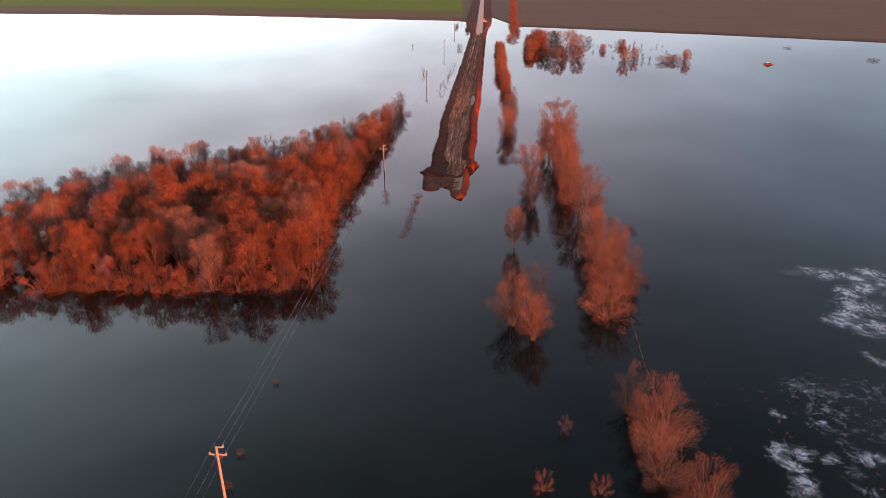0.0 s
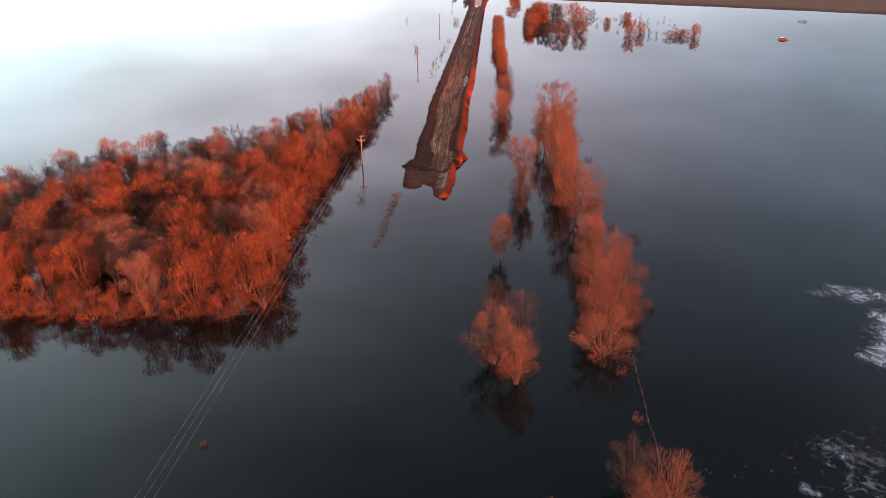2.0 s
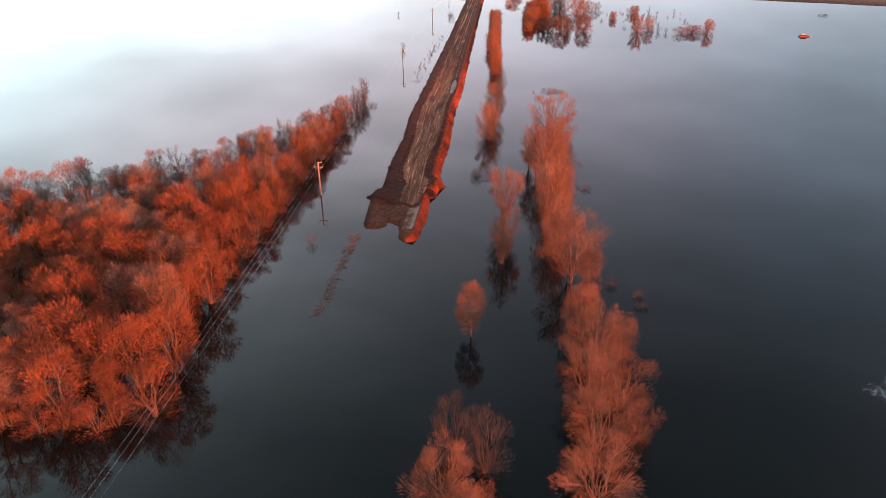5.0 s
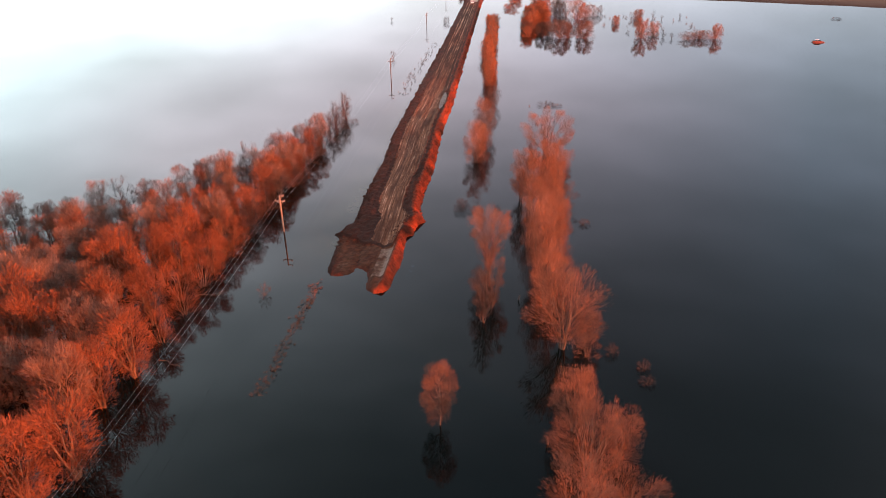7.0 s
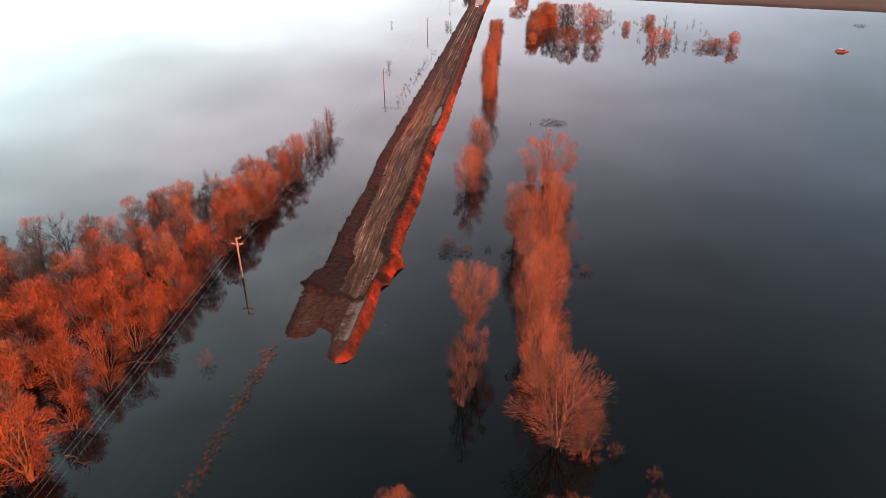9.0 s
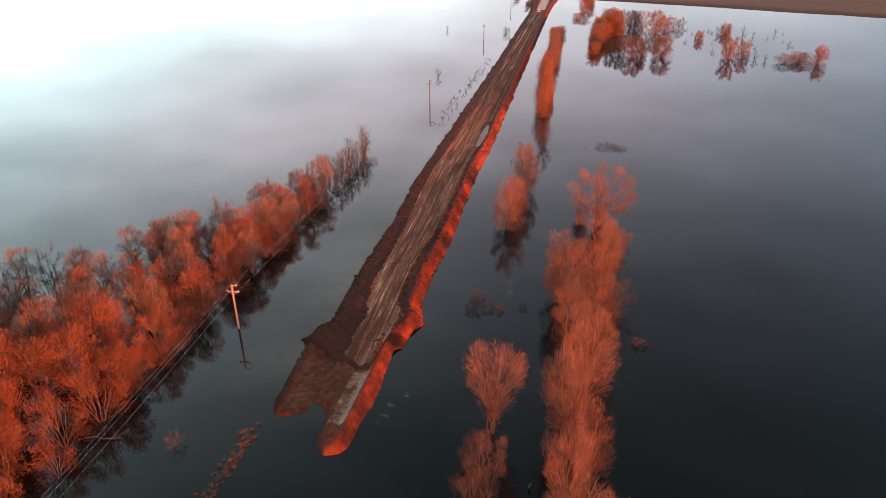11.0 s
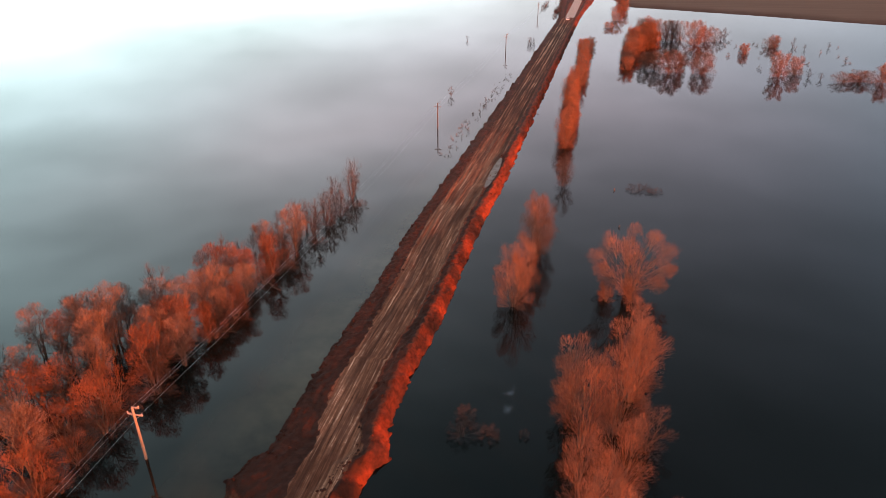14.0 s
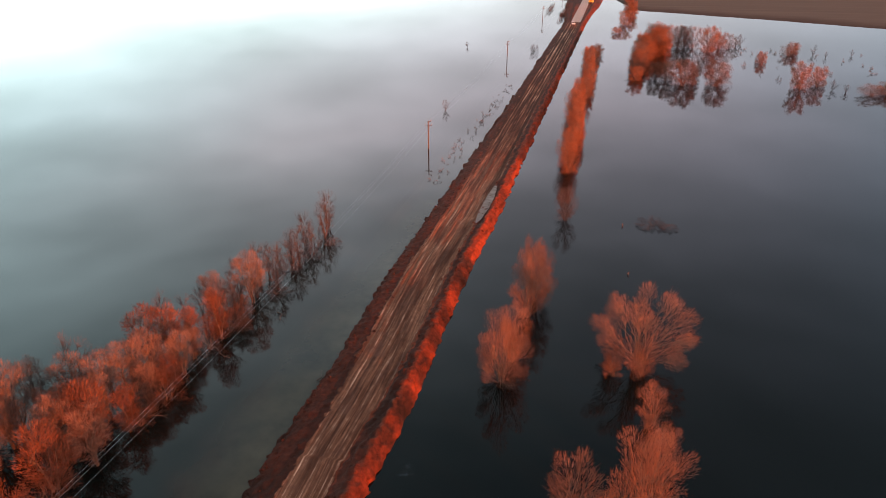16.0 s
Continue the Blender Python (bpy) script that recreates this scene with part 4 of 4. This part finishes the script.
for i in range(46):
    x = 33 + 22 * rnd.random()
    place_tree("tuft", x, rnd.uniform(55, 76), rnd.uniform(0.12, 0.35), rnd.uniform(0.3, 0.9), rnd.uniform(0, 360), "weed_tuft", "tiny rust-brown weed tuft breaking the dark water", "drowned weeds")
for i in range(95):
    k = rnd.random()
    place_tree("tuft_grey", 0.2 + 8.5 * k - rnd.uniform(0.3, 5.5) * (0.4 + 0.6 * rnd.random()), 281 + 105 * k, rnd.uniform(0.25, 0.7), rnd.uniform(0.6, 1.4), rnd.uniform(0, 360), "weed_tuft", "small grey weed tuft in shallow water beside the road", "roadside weeds")
for i in range(30):
    place_tree("tuft_grey", rnd.uniform(95, 150), rnd.uniform(385, 470), rnd.uniform(0.6, 1.6), rnd.uniform(1, 3), rnd.uniform(0, 360), "weed_tuft", "small grey weed tuft in the far shallow water", "far weeds")

# ---- pale scum drifting on the water ----


def scum_material():
    m, t, b, co = material("pale_scum")
    at = t.nodes.new("ShaderNodeAttribute")
    at.attribute_name = "cover"
    warp = node(t, "ShaderNodeTexNoise", Scale=0.22, Detail=3.0)
    t.links.new(co, warp.inputs["Vector"])
    push = t.nodes.new("ShaderNodeVectorMath")
    push.operation = "MULTIPLY_ADD"
    push.inputs[1].default_value = (3.4, 3.4, 0.0)
    t.links.new(warp.outputs["Color"], push.inputs[0])
    t.links.new(co, push.inputs[2])
    n = noise_tex(t, push.outputs[0], 1.0, 12.0, 0.74)
    thread = maths(t, "ABSOLUTE", maths(t, "MULTIPLY_ADD", noise_tex(t, push.outputs[0], 0.42, 10.0, 0.66), 2.0, -1.0))
    thread = maths(t, "SUBTRACT", 1.0, maths(t, "MULTIPLY", thread, 4.5), clamp=True)
    f = maths(t, "ADD", maths(t, "MULTIPLY", n, 0.85), maths(t, "MULTIPLY", thread, 0.20))
    f = maths(t, "ADD", f, maths(t, "MULTIPLY_ADD", at.outputs["Fac"], 0.36, -0.36))
    b.inputs["Base Color"].default_value = (0.24, 0.42, 0.54, 1)
    b.inputs["Roughness"].default_value = 0.6
    t.links.new(ramp(t, f, (0.34, 0.0), (0.50, 0.32), (0.64, 0.95)), b.inputs["Alpha"])
    return m


SCUM = scum_material()


def build_scum(blobs, step=0.8):
    xs = [b[0] for b in blobs]
    ys = [b[1] for b in blobs]
    big = max(b[2] for b in blobs) * 1.6
    x0, x1, y0, y1 = min(xs) - big, max(xs) + big, min(ys) - big, max(ys) + big
    nx, ny = int((x1 - x0) / step), int((y1 - y0) / step)
    verts, cover = [], []
    for i in range(nx + 1):
        for j in range(ny + 1):
            x, y = x0 + i * step, y0 + j * step
            wx, wy = x + 2.0 * noise.noise((x * 0.2, y * 0.2, 1)), y + 2.0 * noise.noise((x * 0.2, y * 0.2, 7))
            c = max(s * (1 - smooth(0.1, 1.0, math.hypot(wx - bx, wy - by) / (1.6 * r))) for bx, by, r, s in blobs)
            verts.append((x, y, 0.012))
            cover.append(c)
    k = ny + 1
    faces = [(i * k + j, (i + 1) * k + j, (i + 1) * k + j + 1, i * k + j + 1) for i in range(nx) for j in range(ny)
             if max(cover[i * k + j], cover[(i + 1) * k + j + 1]) > 0.02]
    ob = mesh_ob("floating_scum", verts, faces, SCUM)
    ob.data.attributes.new("cover", "FLOAT", "POINT").data.foreach_set("value", cover)
    return tagged(ob, "thin pale scum drifting in streaks on dark floodwater", "scum", kind="stuff")


build_scum(((65.5, 111.2, 2.2, 0.6), (68.8, 111.8, 2.4, 0.85), (72, 109.6, 2.4, 0.9), (76, 109.2, 2.8, 1.0), (81, 110.5, 3.2, 1.0), (80.5, 107, 3.0, 0.9), (76.5, 104.5, 3.0, 1.0), (72.2, 102.5, 2.8, 1.0), (70, 98.5, 3.0, 1.0), (67.6, 95.2, 3.0, 1.0),
            (65.2, 92.6, 2.4, 1.0), (67, 90.4, 2.2, 0.9), (70.5, 90.4, 2.6, 0.9), (74.5, 91.5, 3.0, 0.8), (73, 97, 4.0, 0.75), (84, 101, 6.0, 0.8), (90, 107, 6.0, 0.8), (88, 95, 6.0, 0.6)), 0.5)
build_scum(((7.4, 158.8, 0.8, 0.5), (8.4, 160.0, 0.8, 0.5), (9.4, 161.4, 0.9, 0.5), (10.7, 163.2, 0.8, 0.4), (22.6, 194.7, 1.4, 0.42), (22.2, 191.0, 1.1, 0.42), (11.8, 196.6, 1.2, 0.4), (13.0, 198.2, 1.0, 0.36)), 0.3)
build_scum(((40.6, 61.5, 1.9, 1.0), (40.8, 59, 2.0, 1.0), (40.2, 56.2, 1.9, 0.95), (43.4, 61.4, 1.6, 0.85), (46, 60.3, 1.3, 0.8), (47, 58.4, 1.2, 0.7), (47.8, 55.6, 1.4, 0.7), (50.2, 60.4, 1.6, 0.8), (51.6, 60, 1.2, 0.75), (43.4, 68.5, 0.8, 0.9), (44.6, 68.8, 0.6, 0.7),
            (50.4, 74.2, 3.4, 0.48), (49.6, 70.5, 3.0, 0.52), (49.4, 67, 2.6, 0.58), (52.5, 69, 4.0, 0.42), (48.8, 62.6, 1.6, 0.5), (55, 74, 5.0, 0.34), (64.8, 81.1, 2.4, 0.8), (60, 73, 5.0, 0.36), (57, 65, 5.0, 0.34)), 0.4)

# ---- clods on the earth banks ----


def build_clods():
    rnd = random.Random(77)
    verts, faces, damp_shade = [], [], []
    for i in range(2600):
        y = 170 + 115 * rnd.random() ** 1.3
        l, r = table(LEFT, y), table(RIGHT, y)
        f = rnd.choice((rnd.uniform(0.0, 0.08), rnd.uniform(0.02, 0.27), rnd.uniform(0.70, 0.98), rnd.uniform(0.75, 0.98)))
        x = l + (r - l) * f
        z, on, wet_dark = road_height(x, y)[:3]
        if z < 0.1:
            continue
        s = rnd.uniform(0.05, 0.14) if rnd.random() < 0.88 else rnd.uniform(0.14, 0.30)
        b = len(verts)
        q = Matrix.Rotation(rnd.uniform(0, 6.283), 3, "Z")
        for p in ((1, 0, 0), (0, 1, 0), (-1, 0, 0), (0, -1, 0), (0.2, 0.1, 0.8), (0, 0, -0.7)):
            verts.append(Vector((x, y, z + s * 0.25)) + q @ (Vector(p) * s * rnd.uniform(0.7, 1.25)))
        damp_shade += [wet_dark] * 6
        for k in range(4):
            k2 = (k + 1) % 4
            faces += [(b + k, b + k2, b + 4), (b + k2, b + k, b + 5)]
    ob = mesh_ob("soil_clods", verts, faces, SOIL)
    ob.data.attributes.new("track", "FLOAT", "POINT")
    ob.data.attributes.new("damp_shade", "FLOAT", "POINT").data.foreach_set("value", damp_shade)
    return tagged(ob, "loose brown soil clods strewn over the earth banks", "soil clods", kind="stuff")


build_clods()

# ---- old fence under the trees ----


def build_fence():
    root = new("fence")
    rnd = random.Random(9)
    prev = None
    for i in range(15):
        k = i / 14
        x, y = 31.0 - 3.6 * k, 95.0 - 36.0 * k
        top = Vector((x + rnd.gauss(0, 0.1), y + rnd.gauss(0, 0.1), rnd.uniform(0.6, 0.95)))
        v, f = [], []
        tube(v, f, [Vector((x, y, -0.8)), Vector((x, y, 0)).lerp(top, 0.5), top, top + Vector((0, 0, 0.03))], [0.065, 0.06, 0.055, 0.025], 6)
        mesh_ob("post", v, f, DARK_BARK, root)
        if prev:
            for h in (0.15, 0.4):
                v, f = [], []
                tube(v, f, [prev - Vector((0, 0, h)), prev.lerp(top, 0.5) - Vector((0, 0, h + 0.05)), top - Vector((0, 0, h))], [0.004] * 3, 3)
                mesh_ob("wire", v, f, WIRE, root)
        prev = top
    return tagged(root, "half-drowned wooden post and wire fence", "fence")


build_fence()

# ---- puddle beside the wheel tracks ----


def build_puddle():
    m, t, b, co = material("silty_puddle")
    n = noise_tex(t, co, 1.0, 5.0, 0.6, (0.5, 2.2, 1.0))
    b.inputs["Specular IOR Level"].default_value = 0.2
    t.links.new(ramp(t, n, (0.38, (0.10, 0.062, 0.045)), (0.60, (0.29, 0.23, 0.20))), b.inputs["Base Color"])
    t.links.new(ramp(t, n, (0.4, 0.5), (0.7, 0.9)), b.inputs["Roughness"])
    verts, faces = [], []
    n = 40
    for i in range(n + 1):
        y = 261 + 20.5 * i / n
        l, r = table(LEFT, y), table(RIGHT, y)
        wide = 0.85 * math.sin(math.pi * i / n) ** 0.5 + 0.18 * noise.noise((y * 0.8, 2, 0)) * (0 < i < n)
        cx = l + (r - l) * 0.75 + 0.25 * noise.noise((y * 0.25, 4, 0))
        verts += [(cx - wide, y, 1.0), (cx + wide, y, 1.0)]
        if i:
            faces.append((2 * i - 2, 2 * i - 1, 2 * i + 1, 2 * i))
    return tagged(mesh_ob("puddle", verts, faces, m), "shallow pale silty puddle on the churned earth road", "puddle", kind="stuff")


build_puddle()

# ---- far end of the road: a parked car, a digger, an old fence and scrub ----


def prism(verts, faces, side, half, taper=None):
    """A closed side outline (y, z) pushed out to both sides along x; taper narrows it upwards."""
    b, n = len(verts), len(side)
    for s in (-1, 1):
        for y, z in side:
            verts.append(Vector((s * half * (taper(z) if taper else 1.0), y, z)))
    faces.append(tuple(range(b, b + n)))
    faces.append(tuple(range(b + 2 * n - 1, b + n - 1, -1)))
    for i in range(n):
        j = (i + 1) % n
        faces.append((b + j, b + i, b + n + i, b + n + j))


def solid(name, build, mat, parent, label="", soft=0.0):
    v, f = [], []
    build(v, f)
    ob = mesh_ob(name, v, f, mat, parent, label)
    bm = bmesh.new()
    bm.from_mesh(ob.data)
    bmesh.ops.recalc_face_normals(bm, faces=bm.faces)
    if soft:
        bmesh.ops.bevel(bm, geom=bm.edges[:], offset=soft, segments=2, affect="EDGES", clamp_overlap=True)
    bm.to_mesh(ob.data)
    bm.free()
    return ob


def wheel_parts(parent, x, y, r, wide, out):
    tyre = solid("wheel", lambda v, f: tube(v, f, [Vector((x + k * wide, y, r)) for k in (-0.5, -0.4, 0.4, 0.5)], [r * 0.9, r, r, r * 0.9], 18), RUBBER, parent)
    solid("rim", lambda v, f: tube(v, f, [Vector((x + out * wide * k, y, r)) for k in (0.44, 0.52, 0.54)], [r * 0.62, r * 0.6, r * 0.3], 14), STEEL, tyre)


WHITE_PAINT = plain("white_car_paint", (0.74, 0.74, 0.73), (0.80, 0.80, 0.79), 2.0, 0.3)
RED_PAINT = plain("faded_red_car_paint", (0.11, 0.020, 0.011), (0.15, 0.028, 0.015), 2.0, 0.45)
CAR_GLASS = plain("dark_car_glass", (0.012, 0.014, 0.016), (0.02, 0.022, 0.025), 2.0, 0.06)
RUBBER = plain("black_rubber", (0.018, 0.017, 0.016), (0.035, 0.033, 0.031), 9.0, 0.85)
STEEL = plain("dull_steel", (0.30, 0.29, 0.28), (0.45, 0.44, 0.43), 6.0, 0.4, 0.8)
LENS = plain("clear_lamp_lens", (0.55, 0.56, 0.58), (0.68, 0.69, 0.70), 4.0, 0.1)
YELLOW = plain("yellow_machine_paint", (0.62, 0.33, 0.02), (0.78, 0.45, 0.03), 1.5, 0.4)
DARK_STEEL = plain("worn_dark_steel", (0.05, 0.045, 0.04), (0.12, 0.10, 0.09), 4.0, 0.6, 0.6)


def build_car(x, y, z, yaw, paint, roof, label):
    root = new("car")
    narrow = lambda z: 1.0 - 0.22 * clamp01((z - 0.85) / 0.6)
    solid("body", lambda v, f: prism(v, f, ((-2.05, 0.30), (-2.10, 0.55), (-2.0, 0.78), (-1.05, 0.92), (1.75, 0.98), (2.05, 0.85), (2.08, 0.45), (2.0, 0.30)), 0.84), paint, root, soft=0.05)
    solid("roof", lambda v, f: prism(v, f, ((-0.42, 1.40), (-0.30, 1.46), (1.05, 1.46), (1.25, 1.40)), 0.66), roof, root, soft=0.02)
    solid("windows", lambda v, f: prism(v, f, ((-1.08, 0.90), (-0.42, 1.40), (1.25, 1.40), (1.72, 0.96)), 0.80, narrow), CAR_GLASS, root, "dark tinted glass")
    solid("bumper", lambda v, f: box_faces(v, f, (0, -2.1, 0.42), (1.60, 0.12, 0.20)), RUBBER, root, soft=0.03)
    for s in (-1, 1):
        solid("headlight", lambda v, f: box_faces(v, f, (s * 0.60, -2.06, 0.68), (0.34, 0.10, 0.14)), LENS, root, soft=0.02)
        for wy in (-1.28, 1.28):
            wheel_parts(root, s * 0.76, wy, 0.31, 0.2, s)
    root.matrix_basis = pose(x, y, z, 0, 0, yaw)
    return tagged(root, label, "car")


def build_digger(x, y, yaw):
    root = new("excavator")
    for s in (-1, 1):
        side = [(math.cos(a) * 0.42 + (1.35 if math.cos(a) > 0 else -1.35), 0.45 + math.sin(a) * 0.42) for a in (i * 0.3927 + 0.19 for i in range(16))]
        solid("track", lambda v, f: prism(v, f, side, 0.28), DARK_STEEL, root).location.x = s * 1.1
    solid("turntable", lambda v, f: tube(v, f, [Vector((0, 0, z)) for z in (0.70, 0.72, 1.0, 1.02)], [0.5, 0.75, 0.75, 0.5], 20), DARK_STEEL, root)
    solid("engine_housing", lambda v, f: prism(v, f, ((-1.3, 1.02), (1.5, 1.02), (1.75, 1.3), (1.7, 1.95), (0.3, 2.0), (0.2, 1.5), (-1.3, 1.45)), 1.25), YELLOW, root, soft=0.06)
    cab = solid("cab", lambda v, f: prism(v, f, ((-1.35, 1.45), (0.15, 1.45), (0.15, 2.85), (-1.0, 2.85), (-1.3, 2.2)), 0.52), YELLOW, root, soft=0.05)
    cab.location.x = -0.7
    glass = solid("cab_window", lambda v, f: prism(v, f, ((-1.40, 1.75), (-0.05, 1.75), (-0.05, 2.65), (-1.02, 2.65), (-1.33, 2.2)), 0.535), CAR_GLASS, cab, "dark cab glass")
    solid("boom", lambda v, f: prism(v, f, ((-1.1, 1.3), (-0.8, 1.6), (-2.4, 4.0), (-4.6, 3.9), (-4.7, 3.6), (-2.7, 3.5)), 0.2), YELLOW, root, soft=0.03)
    solid("stick", lambda v, f: prism(v, f, ((-4.5, 4.2), (-4.8, 4.1), (-5.5, 1.5), (-5.3, 1.4)), 0.15), YELLOW, root, soft=0.02)
    solid("bucket", lambda v, f: prism(v, f, ((-5.6, 1.5), (-5.2, 1.4), (-4.7, 0.9), (-4.9, 0.5), (-5.4, 0.45), (-5.7, 0.8)), 0.5), DARK_STEEL, root)
    root.matrix_basis = pose(x, y, max(road_height(x, y)[0], 0.3), 0, 0, yaw)
    return tagged(root, "yellow tracked excavator standing on the red earth bank", "excavator")


build_car(27.4, 528.5, road_height(27.4, 528.5)[0] + 0.02, 4, WHITE_PAINT, WHITE_PAINT, "small white hatchback car parked on the earth road")
drowned = build_car(184.0, 378.5, -0.55, 82, RED_PAINT, WHITE_PAINT, "red car with a pale roof standing half drowned in floodwater")
drowned.matrix_basis = drowned.matrix_basis @ Matrix.Scale(1.2, 4)
build_digger(38.2, 630.0, -15)


def build_far_fence():
    root = new("fence")
    rnd = random.Random(19)
    prev = None
    for i in range(16):
        k = i / 15
        x, y = 10.1 + 3.5 * k + 0.6 * math.sin(3 * k), 568 + 65 * k
        top = Vector((x + rnd.gauss(0, 0.25), y + rnd.gauss(0, 0.25), rnd.uniform(0.7, 1.3)))
        solid("post", lambda v, f: tube(v, f, [Vector((x, y, -0.6)), top, top + Vector((0, 0, 0.04))], [0.07, 0.055, 0.03], 6), BARK, root)
        if prev:
            for h in (0.2, 0.6):
                solid("wire", lambda v, f: tube(v, f, [prev - Vector((0, 0, h)), prev.lerp(top, 0.5) - Vector((0, 0, h + 0.1)), top - Vector((0, 0, h))], [0.012] * 3, 3), DARK_STEEL, root)
        prev = top
    return tagged(root, "old leaning post and wire fence in shallow floodwater", "fence")


build_far_fence()
rnd = random.Random(61)
for i in range(16):
    k = rnd.random()
    place_tree("shrub_b", 20.0 + 4.5 * k + rnd.uniform(-2.2, 0.6), 546 + 80 * k, rnd.uniform(1.2, 2.6), rnd.uniform(2.0, 4.5), rnd.uniform(0, 360), "shrub", "dead grey brush on the shallow edge of the road", "dead brush")
for x, y in ((12.2, 601), (12.9, 611), (11.4, 590)):
    place_tree("shrub_b", x, y, 2.4, 3.4, 30 * x, "shrub", "dead grey brush tangled in the old fence", "dead brush")


def build_stake(x, y, top, lean):
    v, f = [], []
    tube(v, f, [Vector((0, 0, -0.8)), Vector((lean * 0.4, 0, top * 0.5)), Vector((lean, 0, top)), Vector((lean * 1.02, 0, top + 0.03))], [0.11, 0.10, 0.085, 0.03], 7)
    ob = mesh_ob("stake", v, f, DARK_WOOD, smooth_shade=True)
    ob.matrix_basis = pose(x, y, 0, 0, 0, 40 * x)
    return tagged(ob, "short dark wooden stake standing in the floodwater", "stake", "drowned stakes")


for x, y, top, lean in ((39.6, 266.7, 0.5, 0.2), (39.3, 247.3, 0.5, -0.3), (26.2, 151.0, 0.9, 0.4), (27.0, 119.6, 1.2, -0.2)):
    build_stake(x, y, top, lean)


def build_branch(x, y, z, long, yaw, seed):
    """A fallen branch with a few side twigs."""
    rnd = random.Random(seed)
    v, f = [], []
    pts = [Vector((long * (k / 4 - 0.5), rnd.gauss(0, 0.05) * long, 0.06 + abs(rnd.gauss(0, 0.03)) * long)) for k in range(5)]
    tube(v, f, pts, [0.07, 0.065, 0.05, 0.035, 0.015], 6)
    for k in range(5):
        p = pts[1 + k % 3].lerp(pts[2 + k % 3], rnd.random())
        q = p + Vector((0.22 * long, rnd.uniform(-0.25, 0.25) * long, rnd.uniform(0.02, 0.16) * long))
        tube(v, f, [p, p.lerp(q, 0.5) + Vector((0, 0, 0.03)), q], [0.03, 0.022, 0.008], 4)
    ob = mesh_ob("fallen_branch", v, f, BARK, smooth_shade=True)
    ob.matrix_basis = pose(x, y, z, 0, 0, yaw)
    return tagged(ob, "fallen bare branch lying at the water's edge", "branch", "fallen branches")


for i, (x, y, z, long, yaw) in enumerate(((-1.5, 211.8, 0.05, 3.0, 60), (-13.0, 224.0, -0.02, 3.6, -50),
                                          (-17.6, 214.0, -0.02, 4.2, -30), (-20.0, 200.5, -0.02, 4.6, 20), (-22.6, 186.0, -0.02, 4.0, -40), (-22.8, 152.0, -0.02, 4.5, 10), (-22.0, 134.0, -0.02, 4.0, -25))):
    build_branch(x, y, z, long, yaw, 100 + i)
